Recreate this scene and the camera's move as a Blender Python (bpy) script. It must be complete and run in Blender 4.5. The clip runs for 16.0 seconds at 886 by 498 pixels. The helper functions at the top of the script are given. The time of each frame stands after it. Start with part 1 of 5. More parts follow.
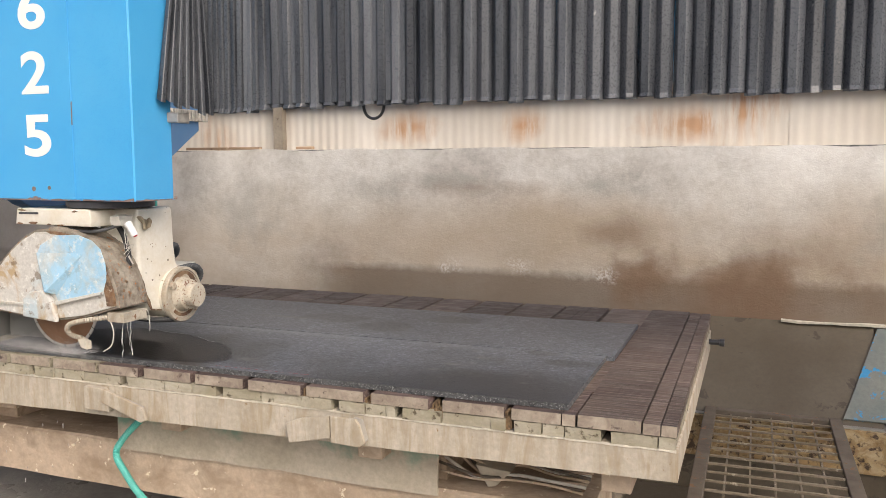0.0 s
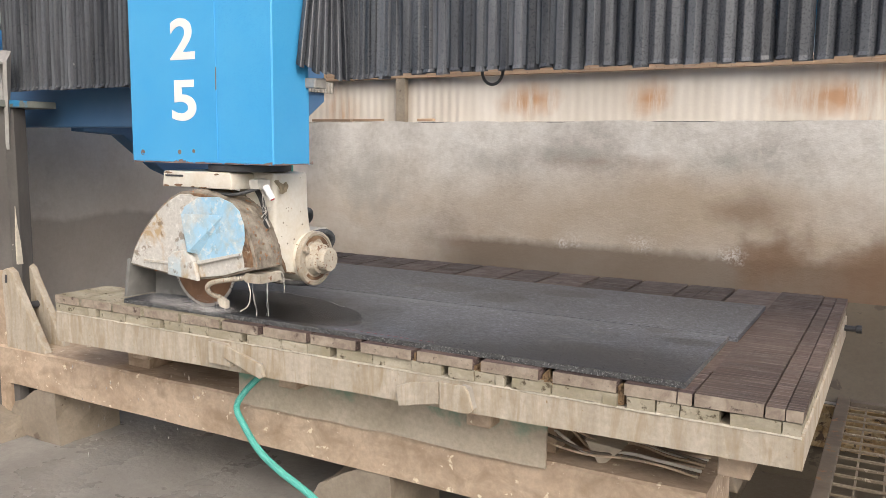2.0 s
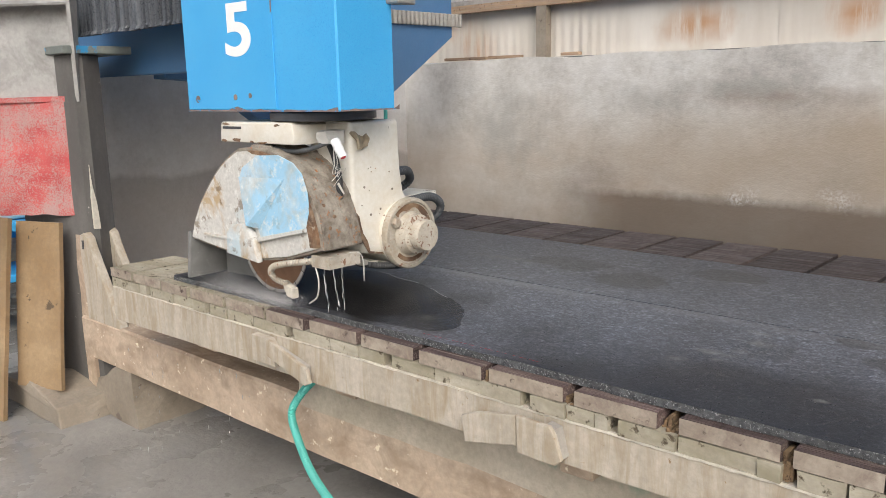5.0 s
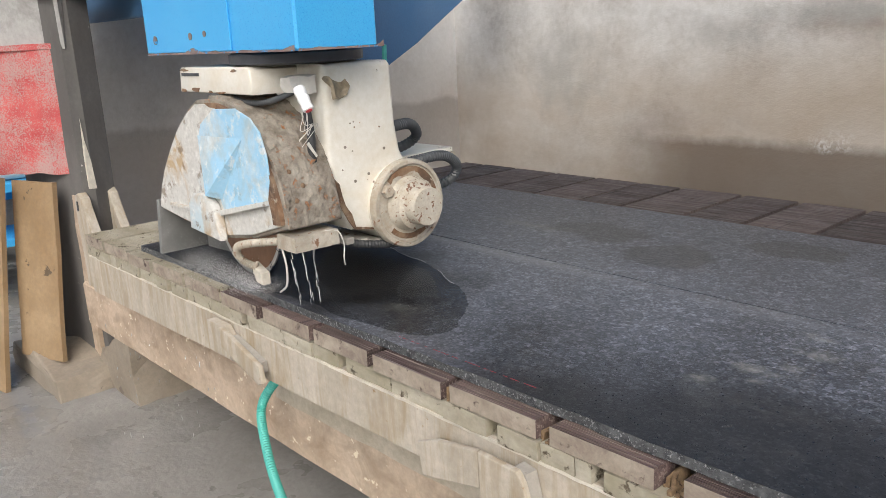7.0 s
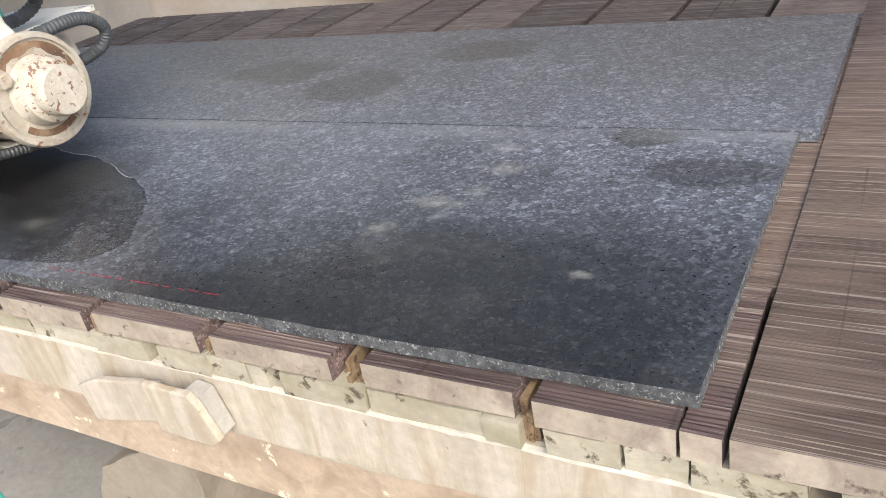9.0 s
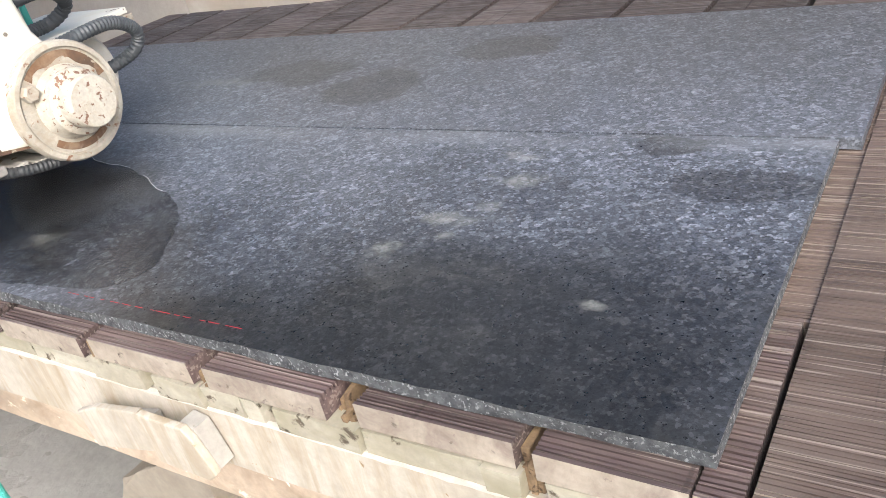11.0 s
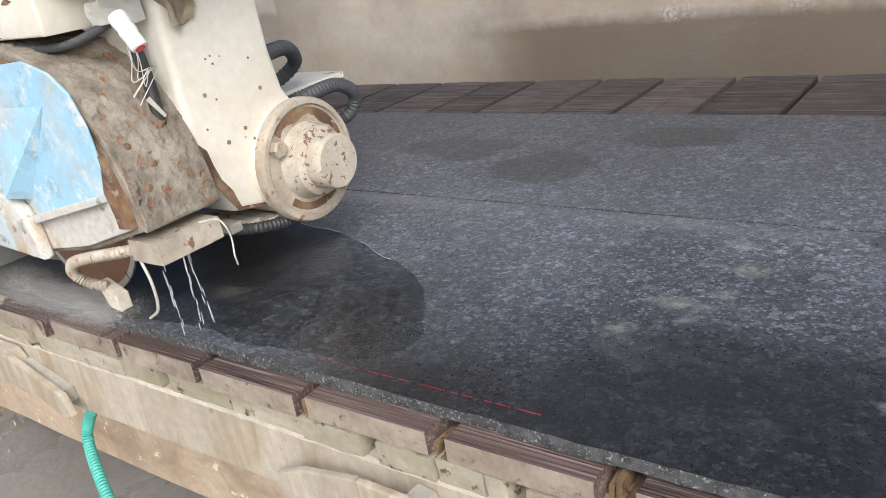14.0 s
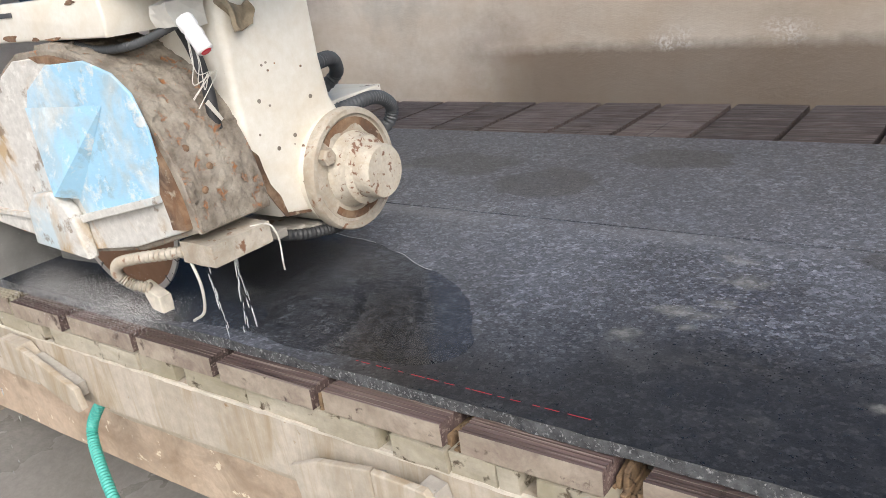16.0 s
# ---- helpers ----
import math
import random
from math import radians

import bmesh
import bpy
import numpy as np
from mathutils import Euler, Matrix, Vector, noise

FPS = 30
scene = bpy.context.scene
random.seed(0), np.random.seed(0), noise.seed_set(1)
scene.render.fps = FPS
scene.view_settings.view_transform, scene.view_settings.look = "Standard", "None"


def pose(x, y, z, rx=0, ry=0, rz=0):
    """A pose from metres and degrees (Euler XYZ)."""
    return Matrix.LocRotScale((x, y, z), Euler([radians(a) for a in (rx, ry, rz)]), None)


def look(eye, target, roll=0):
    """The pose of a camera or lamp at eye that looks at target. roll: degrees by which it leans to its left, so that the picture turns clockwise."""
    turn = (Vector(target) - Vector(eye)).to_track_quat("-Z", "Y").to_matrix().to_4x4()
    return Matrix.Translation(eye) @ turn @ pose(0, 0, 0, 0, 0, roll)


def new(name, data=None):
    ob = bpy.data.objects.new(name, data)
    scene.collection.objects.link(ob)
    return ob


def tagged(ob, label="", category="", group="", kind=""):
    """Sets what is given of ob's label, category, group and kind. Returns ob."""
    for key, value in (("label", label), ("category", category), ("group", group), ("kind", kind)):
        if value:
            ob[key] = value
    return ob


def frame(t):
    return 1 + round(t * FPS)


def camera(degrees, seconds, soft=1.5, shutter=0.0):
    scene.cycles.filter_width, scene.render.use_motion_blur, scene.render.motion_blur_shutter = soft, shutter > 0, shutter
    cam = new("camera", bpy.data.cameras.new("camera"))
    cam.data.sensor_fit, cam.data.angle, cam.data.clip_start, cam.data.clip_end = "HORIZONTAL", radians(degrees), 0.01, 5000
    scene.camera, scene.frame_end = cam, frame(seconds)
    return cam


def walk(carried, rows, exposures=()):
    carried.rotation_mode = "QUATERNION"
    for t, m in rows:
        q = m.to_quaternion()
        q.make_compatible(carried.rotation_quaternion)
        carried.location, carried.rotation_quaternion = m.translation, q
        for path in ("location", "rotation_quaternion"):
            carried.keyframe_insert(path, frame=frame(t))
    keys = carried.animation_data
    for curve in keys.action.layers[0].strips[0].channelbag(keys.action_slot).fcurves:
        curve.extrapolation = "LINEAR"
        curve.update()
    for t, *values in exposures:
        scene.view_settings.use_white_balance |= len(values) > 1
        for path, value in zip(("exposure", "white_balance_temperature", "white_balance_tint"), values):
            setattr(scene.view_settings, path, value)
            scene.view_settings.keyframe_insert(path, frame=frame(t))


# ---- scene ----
cam = camera(57.0, 16.0, 0.8)
PATH = [
    (0, (-0.056, -2.53, 1.579), (-0.765, -0.671, 1.374), -0.1),
    (0.5, (-0.052, -2.523, 1.572), (-0.845, -0.697, 1.376), 0.2),
    (1, (-0.05, -2.517, 1.56), (-0.908, -0.721, 1.365), 0.5),
    (1.5, (-0.056, -2.503, 1.542), (-0.98, -0.741, 1.345), 0.5),
    (2, (-0.051, -2.486, 1.536), (-1.023, -0.757, 1.277), 0.6),
    (2.3, (-0.033, -2.467, 1.534), (-1.052, -0.763, 1.291), 0.6),
    (2.5, (-0.02, -2.439, 1.533), (-1.087, -0.765, 1.288), 0.6),
    (3, (0.024, -2.366, 1.521), (-1.159, -0.77, 1.284), -0.4),
    (3.5, (0.009, -2.273, 1.508), (-1.225, -0.72, 1.253), -0.6),
    (3.7, (-0.025, -2.199, 1.483), (-1.265, -0.652, 1.223), -0.8),
    (5.8, (-0.395, -1.284, 1.507), (-1.761, 0.11, 1.071), -1.6),
    (6, (-0.414, -1.236, 1.483), (-1.793, 0.146, 1.051), -1.7),
    (6.5, (-0.434, -1.094, 1.47), (-1.839, 0.24, 0.974), -1.9),
    (7, (-0.423, -1.001, 1.462), (-1.871, 0.28, 0.95), -2.8),
    (7.5, (-0.399, -0.934, 1.449), (-1.852, 0.325, 0.898), -4.2),
    (8, (-0.437, -0.856, 1.431), (-1.636, 0.606, 0.78), -4.3),
    (8.5, (-0.473, -0.762, 1.413), (-1.458, 0.801, 0.647), -9.0),
    (9, (-0.424, -0.655, 1.39), (-1.403, 0.815, 0.451), -11.3),
    (9.2, (-0.412, -0.622, 1.39), (-1.393, 0.834, 0.433), -12.0),
    (11.3, (-0.425, -0.54, 1.393), (-1.509, 0.845, 0.442), -13.0),
    (11.5, (-0.45, -0.543, 1.398), (-1.542, 0.839, 0.45), -12.6),
    (12, (-0.579, -0.597, 1.401), (-1.625, 0.824, 0.46), -10.9),
    (12.5, (-0.662, -0.655, 1.404), (-1.754, 0.799, 0.573), -9.4),
    (13, (-0.691, -0.676, 1.412), (-1.812, 0.779, 0.62), -9.3),
    (13.5, (-0.692, -0.676, 1.41), (-1.84, 0.773, 0.645), -9.4),
    (14, (-0.687, -0.678, 1.411), (-1.86, 0.76, 0.664), -9.7),
    (14.5, (-0.684, -0.68, 1.412), (-1.872, 0.75, 0.675), -10.0),
    (15, (-0.685, -0.686, 1.414), (-1.884, 0.741, 0.688), -9.9),
    (15.5, (-0.689, -0.7, 1.416), (-1.872, 0.744, 0.698), -9.5),
    (16, (-0.687, -0.759, 1.413), (-1.837, 0.718, 0.711), -7.5),
]
walk(cam, [(t, look(eye, target, roll)) for t, eye, target, roll in PATH],
     exposures=[(0, 0.18, 6500, 10), (3.5, 0.12, 6200, 8), (7, 0.12, 6000, 7), (8.5, 0.66, 6000, 7), (9, 0.86, 6000, 7), (11.5, 1.06, 5850, 7), (12.0, 0.92, 5850, 7), (12.5, 0.7, 5950, 7), (13.2, 0.4, 5950, 7), (16, 0.34, 6000, 8)])

# ---------------- world, sun, exposure ----------------
world = bpy.data.worlds.new("world")
scene.world = world
world.use_nodes = True
wn = world.node_tree.nodes
sky = wn.new("ShaderNodeTexSky")
sky.sky_type, sky.sun_disc = "NISHITA", False
sky.sun_elevation, sky.sun_rotation = radians(40), radians(135)
sky.air_density, sky.dust_density, sky.ozone_density = 0.85, 7.0, 0.8
wn["Background"].inputs[1].default_value = 0.15
world.node_tree.links.new(sky.outputs[0], wn["Background"].inputs[0])

sun_data = bpy.data.lights.new("sun", "SUN")
sun_data.energy, sun_data.angle, sun_data.color = 1.0, radians(40), (1.0, 0.985, 0.96)
sun = new("sun", sun_data)
sun.matrix_world = look((4.2, -6.0, 7.5), (-2, 1, 0.5))


# ---------------- materials ----------------
def nodes_of(name):
    m = bpy.data.materials.new(name)
    m.use_nodes = True
    nt = m.node_tree
    return m, nt, nt.nodes["Principled BSDF"]


class Graph:
    """Small helper that chains shader nodes."""

    def __init__(self, name, rough=0.6, metal=0.0, random_shift=True):
        self.m, self.nt, self.b = nodes_of(name)
        self.b.inputs["Roughness"].default_value = rough
        self.b.inputs["Metallic"].default_value = metal
        tc = self.node("ShaderNodeTexCoord")
        self.co = tc.outputs["Object"]
        self.info = self.node("ShaderNodeObjectInfo")
        if random_shift:
            sh = self.node("ShaderNodeVectorMath", operation="ADD")
            mul = self.node("ShaderNodeMath", operation="MULTIPLY")
            self.link(self.info.outputs["Random"], mul.inputs[0])
            mul.inputs[1].default_value = 37.0
            self.link(self.co, sh.inputs[0])
            self.link(mul.outputs[0], sh.inputs[1])
            self.co = sh.outputs[0]

    def node(self, kind, operation="", data_type="", blend_type="", feature="", vector_type="", use_clamp=False):
        n = self.nt.nodes.new(kind)
        if operation:
            n.operation = operation
        if data_type:
            n.data_type, n.blend_type = data_type, blend_type
        if feature:
            n.feature = feature
        if vector_type:
            n.vector_type = vector_type
        if use_clamp:
            n.use_clamp = True
        return n

    def link(self, a, b):
        self.nt.links.new(a, b)

    def scaled(self, s, co=None):
        mp = self.node("ShaderNodeMapping")
        mp.inputs["Scale"].default_value = s if hasattr(s, "__len__") else (s, s, s)
        self.link(co or self.co, mp.inputs["Vector"])
        return mp.outputs[0]

    def noise(self, scale, detail=6, rough=0.6, stretch=None, warp=0.0, co=None):
        n = self.node("ShaderNodeTexNoise")
        n.inputs["Scale"].default_value, n.inputs["Detail"].default_value = scale, detail
        n.inputs["Roughness"].default_value, n.inputs["Distortion"].default_value = rough, warp
        self.link(self.scaled(stretch, co) if stretch else (co or self.co), n.inputs["Vector"])
        return n.outputs["Fac"]

    def ramp(self, fac, *stops):
        r = self.node("ShaderNodeValToRGB")
        e = r.color_ramp.elements
        while len(e) < len(stops):
            e.new(0.5)
        for el, (p, c) in zip(e, stops):
            el.position = p
            el.color = (*c, 1) if hasattr(c, "__len__") else (c, c, c, 1)
        self.link(fac, r.inputs[0])
        return r.outputs[0]

    def mix(self, fac, a, b, mode="MIX"):
        n = self.node("ShaderNodeMix", data_type="RGBA", blend_type=mode)
        for v, s in ((fac, n.inputs[0]), (a, n.inputs[6]), (b, n.inputs[7])):
            if hasattr(v, "links"):
                self.link(v, s)
            elif hasattr(v, "__len__"):
                s.default_value = (*v, 1)
            else:
                s.default_value = v
        return n.outputs[2]

    def math(self, op, a, b=0.5, clamp=False):
        n = self.node("ShaderNodeMath", operation=op, use_clamp=clamp)
        for v, s in ((a, n.inputs[0]), (b, n.inputs[1])):
            if hasattr(v, "links"):
                self.link(v, s)
            else:
                s.default_value = v
        return n.outputs[0]

    def axis(self, which, co=None):
        s = self.node("ShaderNodeSeparateXYZ")
        self.link(co or self.co, s.inputs[0])
        return s.outputs[which]

    def blob(self, centre, size, soft=0.35, warp=0.35, freq=3.0):
        """1 inside an uneven ellipsoid of that centre and size, 0 outside it."""
        mp = self.node("ShaderNodeMapping", vector_type="TEXTURE")
        mp.inputs["Location"].default_value, mp.inputs["Scale"].default_value = centre, size
        self.link(self.co, mp.inputs["Vector"])
        ln = self.node("ShaderNodeVectorMath", operation="LENGTH")
        self.link(mp.outputs[0], ln.inputs[0])
        n = self.noise(freq, 4, 0.55)
        d = self.math("ADD", ln.outputs["Value"], self.math("MULTIPLY", self.math("SUBTRACT", n, 0.5), warp * 4))
        return self.ramp(d, (max(0.0, 1 - soft), 1.0), (min(1.0, 1 + soft * 0.0), 0.0))

    def colour(self, c):
        self.link(c, self.b.inputs["Base Color"])

    def rough(self, r):
        self.link(r, self.b.inputs["Roughness"])

    def bump(self, height, strength=0.3, dist=0.01):
        n = self.node("ShaderNodeBump")
        n.inputs["Strength"].default_value, n.inputs["Distance"].default_value = strength, dist
        self.link(height, n.inputs["Height"])
        self.link(n.outputs[0], self.b.inputs["Normal"])


def worn(name, main, second, chip, big=3.0, fine=40.0, chips=0.62, rough=0.5, metal=0.0, bump=0.2, streak=None, grime=None, soft=0.03):
    """Paint or coating with two tones, chips that show another colour, fine grain and relief."""
    g = Graph(name, rough, metal)
    base = g.ramp(g.noise(big, 5, 0.6, streak), (0.35, main), (0.7, second))
    grain = g.noise(fine, 4, 0.7)
    base = g.mix(0.22, base, g.ramp(grain, (0.3, 0.25), (0.7, 0.9)), "OVERLAY")
    if grime:
        base = g.mix(g.math("MULTIPLY", g.ramp(g.noise(big * 1.7, 6, 0.65, streak, 0.6), (0.46, 0.0), (0.68, 1.0)), grime[3]), base, grime[:3])
    mask = g.ramp(g.noise(big * 3.1, 8, 0.62, None, 0.3), (chips, 0.0), (chips + soft, 1.0))
    g.colour(g.mix(mask, base, chip))
    g.rough(g.ramp(grain, (0.3, max(0.05, rough - 0.12)), (0.7, min(1.0, rough + 0.15))))
    g.bump(g.math("SUBTRACT", g.noise(fine * 0.6, 6, 0.7), g.math("MULTIPLY", mask, 0.6)), bump, 0.004)
    return g.m


def plain(name, colour, rough=0.5, metal=0.0, vary=0.25, scale=25.0, bump=0.1):
    g = Graph(name, rough, metal)
    dark = tuple(c * (1 - vary) for c in colour)
    light = tuple(min(1.0, c * (1 + vary)) for c in colour)
    a = g.ramp(g.noise(scale, 5), (0.3, dark), (0.7, light))
    g.colour(g.mix(0.35, a, g.ramp(g.noise(scale / 8, 3), (0.35, dark), (0.65, light))))
    g.rough(g.ramp(g.noise(scale * 1.7, 3), (0.3, max(0.04, rough - 0.1)), (0.7, min(1, rough + 0.12))))
    g.bump(g.noise(scale * 3, 5), bump, 0.003)
    return g.m


def granite_material():
    """Dark grey granite, sawn: coarse flakes, damp, with dried smears and darker wet zones."""
    g = Graph("granite", 0.4, random_shift=False)

    def cells(scale, warp):
        v = g.node("ShaderNodeTexVoronoi", feature="F1")
        v.inputs["Scale"].default_value = scale
        add = g.node("ShaderNodeVectorMath", operation="ADD")
        nz = g.node("ShaderNodeTexNoise")
        nz.inputs["Scale"].default_value, nz.inputs["Detail"].default_value = scale * 1.4, 3
        g.link(g.co, nz.inputs["Vector"])
        sc = g.node("ShaderNodeVectorMath", operation="SCALE")
        sc.inputs["Scale"].default_value = warp / scale
        g.link(nz.outputs["Color"], sc.inputs[0])
        g.link(g.co, add.inputs[0])
        g.link(sc.outputs[0], add.inputs[1])
        g.link(add.outputs[0], v.inputs["Vector"])
        c = g.node("ShaderNodeSeparateColor")
        g.link(v.outputs["Color"], c.inputs[0])
        return c.outputs

    big, small = cells(82.0, 1.6), cells(210.0, 1.2)
    flake = g.ramp(big[0], (0.0, (0.006, 0.0064, 0.0072)), (0.45, (0.024, 0.0255, 0.029)), (0.82, (0.056, 0.0595, 0.066)), (0.96, (0.125, 0.132, 0.144)), (1.0, (0.18, 0.186, 0.2)))
    speck = g.ramp(small[0], (0.0, (0.004, 0.0044, 0.005)), (0.5, (0.028, 0.030, 0.034)), (0.85, (0.075, 0.08, 0.09)), (1.0, (0.2, 0.21, 0.225)))
    fine = g.ramp(g.noise(330.0, 3), (0.32, (0.014, 0.015, 0.017)), (0.7, (0.115, 0.123, 0.138)))
    stone = g.mix(0.25, g.mix(0.55, flake, speck), fine)
    wet = g.blob((-1.0, 0.04, 0.8), (0.92, 0.54, 1), 0.6, 0.28, 3.0)
    wet = g.math("MAXIMUM", wet, g.math("MULTIPLY", g.blob((-1.14, 0.50, 0.8), (0.25, 0.19, 1), 0.5, 0.5, 5.0), 0.45))
    wet = g.math("MAXIMUM", wet, g.blob((-2.6, 0.26, 0.8), (0.9, 0.38, 1), 0.4, 0.25, 5.0))
    for centre, size, soft, warp, freq in (((-1.72, 1.0, 0.8), (0.17, 0.12, 1), 0.12, 0.5, 6.0), ((-1.45, 1.26, 0.8), (0.13, 0.085, 1), 0.08, 0.55, 7.0), ((-2.05, 1.12, 0.8), (0.2, 0.12, 1), 0.2, 0.5, 6.0),
                                           ((-0.69, 0.58, 0.8), (0.14, 0.05, 1), 0.12, 0.4, 9.0), ((-0.86, 0.71, 0.8), (0.075, 0.04, 1), 0.12, 0.5, 12.0)):
        wet = g.math("MAXIMUM", wet, g.math("MULTIPLY", g.blob(centre, size, soft, warp, freq), 0.66))
    dry = g.mix(1.0, stone, (2.4, 2.42, 2.56), "MULTIPLY")
    damp = g.mix(1.0, stone, (0.44, 0.405, 0.37), "MULTIPLY")
    base = g.mix(g.math("MULTIPLY", g.math("SUBTRACT", 1.0, wet), g.ramp(g.noise(1.6, 4), (0.3, 0.6), (0.7, 1.0))), damp, dry)
    slurry = g.ramp(g.noise(5.0, 6, 0.6, (1, 2.2, 1), 0.8), (0.56, 0.0), (0.8, 0.45))
    base = g.mix(g.math("MULTIPLY", slurry, 0.35), base, (0.21, 0.2, 0.175))
    seam = g.math("MULTIPLY", g.ramp(g.math("ABSOLUTE", g.math("SUBTRACT", g.axis(1), 0.725)), (0.0, 1.0), (0.055, 0.0)), g.ramp(g.noise(9.0, 6, 0.65, (0.4, 1, 1)), (0.42, 0.0), (0.62, 1.0)))
    base = g.mix(g.math("MULTIPLY", seam, 0.5), base, (0.24, 0.245, 0.255))
    smear = 0.0
    for centre, size in (((-1.18, 0.30, 0.8), (0.03, 0.035, 1)), ((-1.072, 0.468, 0.8), (0.022, 0.034, 1)), ((-1.10, 0.645, 0.8), (0.05, 0.022, 1)), ((-1.07, 0.555, 0.8), (0.06, 0.03, 1)),
                         ((-0.80, 0.235, 0.8), (0.028, 0.012, 1)), ((-1.10, 0.36, 0.8), (0.02, 0.015, 1)), ((-1.13, 0.41, 0.8), (0.08, 0.03, 1)), ((-2.3, 1.05, 0.8), (0.22, 0.05, 1)), ((-1.95, 0.2, 0.8), (0.06, 0.04, 1))):
        b = g.blob(centre, size, 0.98, 0.8, 26.0)
        smear = b if smear == 0.0 else g.math("MAXIMUM", smear, b)
    smear = g.math("MULTIPLY", smear, g.ramp(g.noise(60, 4, 0.7), (0.35, 0.3), (0.6, 1.0)))
    base = g.mix(g.math("MULTIPLY", smear, 0.5), base, (0.36, 0.355, 0.32))
    g.b.inputs["Specular IOR Level"].default_value = 0.42
    g.colour(base)
    r = g.math("SUBTRACT", g.ramp(g.noise(120, 3), (0.3, 0.29), (0.7, 0.42)), g.math("MULTIPLY", wet, 0.03))
    g.rough(g.math("ADD", r, g.math("MULTIPLY", smear, 0.15)))
    g.bump(g.math("ADD", g.math("ADD", big[1], small[1]), g.noise(200, 3)), 0.16, 0.002)
    return g.m


def wall_material():
    """Rendered concrete wall, pale above, with brown dust stains and a wet dark lower band."""
    g = Graph("stained_concrete", 0.85, random_shift=False)
    base = g.ramp(g.noise(1.3, 7, 0.6), (0.3, (0.45, 0.43, 0.40)), (0.5, (0.63, 0.61, 0.575)), (0.66, (0.78, 0.76, 0.725)))
    base = g.mix(0.30, base, g.ramp(g.noise(24, 7, 0.75), (0.3, 0.26), (0.7, 0.78)), "OVERLAY")
    base = g.mix(0.26, base, g.ramp(g.noise(5.0, 9, 0.68, None, 0.6), (0.32, 0.24), (0.68, 0.76)), "OVERLAY")
    x, z = g.axis(0), g.axis(2)
    wave = g.math("MULTIPLY", g.math("SUBTRACT", g.noise(1.7, 6, 0.6, (1, 1, 0.35)), 0.5), 0.55)
    h = g.math("ADD", z, wave)
    tan = g.math("MULTIPLY", g.ramp(g.math("MULTIPLY", h, 0.5), (0.45, 1.0), (0.74, 0.0)), g.ramp(g.noise(1.1, 5, 0.6, (1, 1, 1.6)), (0.36, 0.35), (0.6, 1.0)))
    base = g.mix(g.math("MULTIPLY", tan, 0.66), base, (0.46, 0.365, 0.265))
    for centre, size, strength in (((-1.7, 3.55, 1.02), (1.9, 1, 0.42), 0.62), ((-1.0, 3.55, 1.15), (0.9, 1, 0.25), 0.35), ((0.8, 3.55, 0.85), (1.0, 1, 0.75), 0.5)):
        base = g.mix(g.math("MULTIPLY", g.blob(centre, size, 0.7, 0.3, 1.6), strength), base, (0.43, 0.35, 0.26))
    side = g.ramp(g.math("ADD", x, 6.0), (0.695, 1.0), (0.705, 0.0))
    pale = g.mix(0.4, (0.74, 0.73, 0.715), g.ramp(g.noise(30, 6, 0.75), (0.35, 0.2), (0.6, 0.8)), "OVERLAY")
    base = g.mix(g.math("MULTIPLY", side, 0.75), base, pale)
    wet_side = g.math("MULTIPLY", side, g.ramp(g.math("ADD", z, g.math("MULTIPLY", wave, 0.35)), (0.945, 1.0), (0.985, 0.0)))
    base = g.mix(g.math("MULTIPLY", wet_side, 0.8), base, (0.17, 0.145, 0.118))
    line = g.math("ADD", g.math("ADD", z, g.math("MULTIPLY", wave, 0.16)), g.math("MULTIPLY", g.math("SUBTRACT", g.noise(11, 5, 0.6), 0.5), 0.07))
    low = g.ramp(line, (0.715, 1.0), (0.785, 0.0))
    along = g.ramp(g.math("MULTIPLY", g.math("ADD", g.math("ADD", x, 5.0), g.math("MULTIPLY", wave, 0.6)), 0.25), (0.29, 0.0), (0.46, 1.0))
    base = g.mix(g.math("MULTIPLY", g.math("MULTIPLY", low, along), 0.84), base, (0.175, 0.135, 0.10))
    for centre, size, strength in (((-0.35, 3.55, 0.70), (0.75, 1, 0.30), 0.85), ((-1.0, 3.55, 1.08), (0.42, 1, 0.15), 0.55), ((-3.45, 3.55, 0.82), (0.35, 1, 0.2), 0.4),
                                   ((-2.2, 3.55, 1.4), (0.75, 1, 0.09), 0.4), ((-0.85, 3.55, 0.76), (0.42, 1, 0.12), 0.6), ((0.0, 3.55, 0.52), (1.0, 1, 0.50), 0.8), ((0.4, 3.55, 0.95), (0.8, 1, 0.35), 0.3)):
        base = g.mix(g.math("MULTIPLY", g.blob(centre, size, 0.85, 0.5, 2.4), strength), base, (0.20, 0.125, 0.078))
    for centre, size in (((-3.0, 3.55, 1.38), (0.25, 1, 0.13)), ((-2.3, 3.55, 1.47), (0.5, 1, 0.08)), ((-1.1, 3.55, 1.42), (0.32, 1, 0.1)), ((-4.2, 3.55, 1.2), (0.4, 1, 0.35)), ((0.9, 3.55, 1.15), (0.35, 1, 0.4))):
        base = g.mix(g.math("MULTIPLY", g.blob(centre, size, 0.8, 0.6, 4.5), 0.5), base, (0.33, 0.325, 0.30))
    for cx, cz in ((-2.31, 0.79), (-1.725, 0.80), (-1.09, 0.76)):
        spots = g.ramp(g.noise(70, 4, 0.7), (0.46, 0.0), (0.56, 1.0))
        base = g.mix(g.math("MULTIPLY", g.math("MULTIPLY", g.blob((cx, 3.55, cz), (0.15, 1, 0.075), 0.9, 0.5, 12.0), spots), 0.8), base, (0.72, 0.70, 0.68))
    g.colour(base)
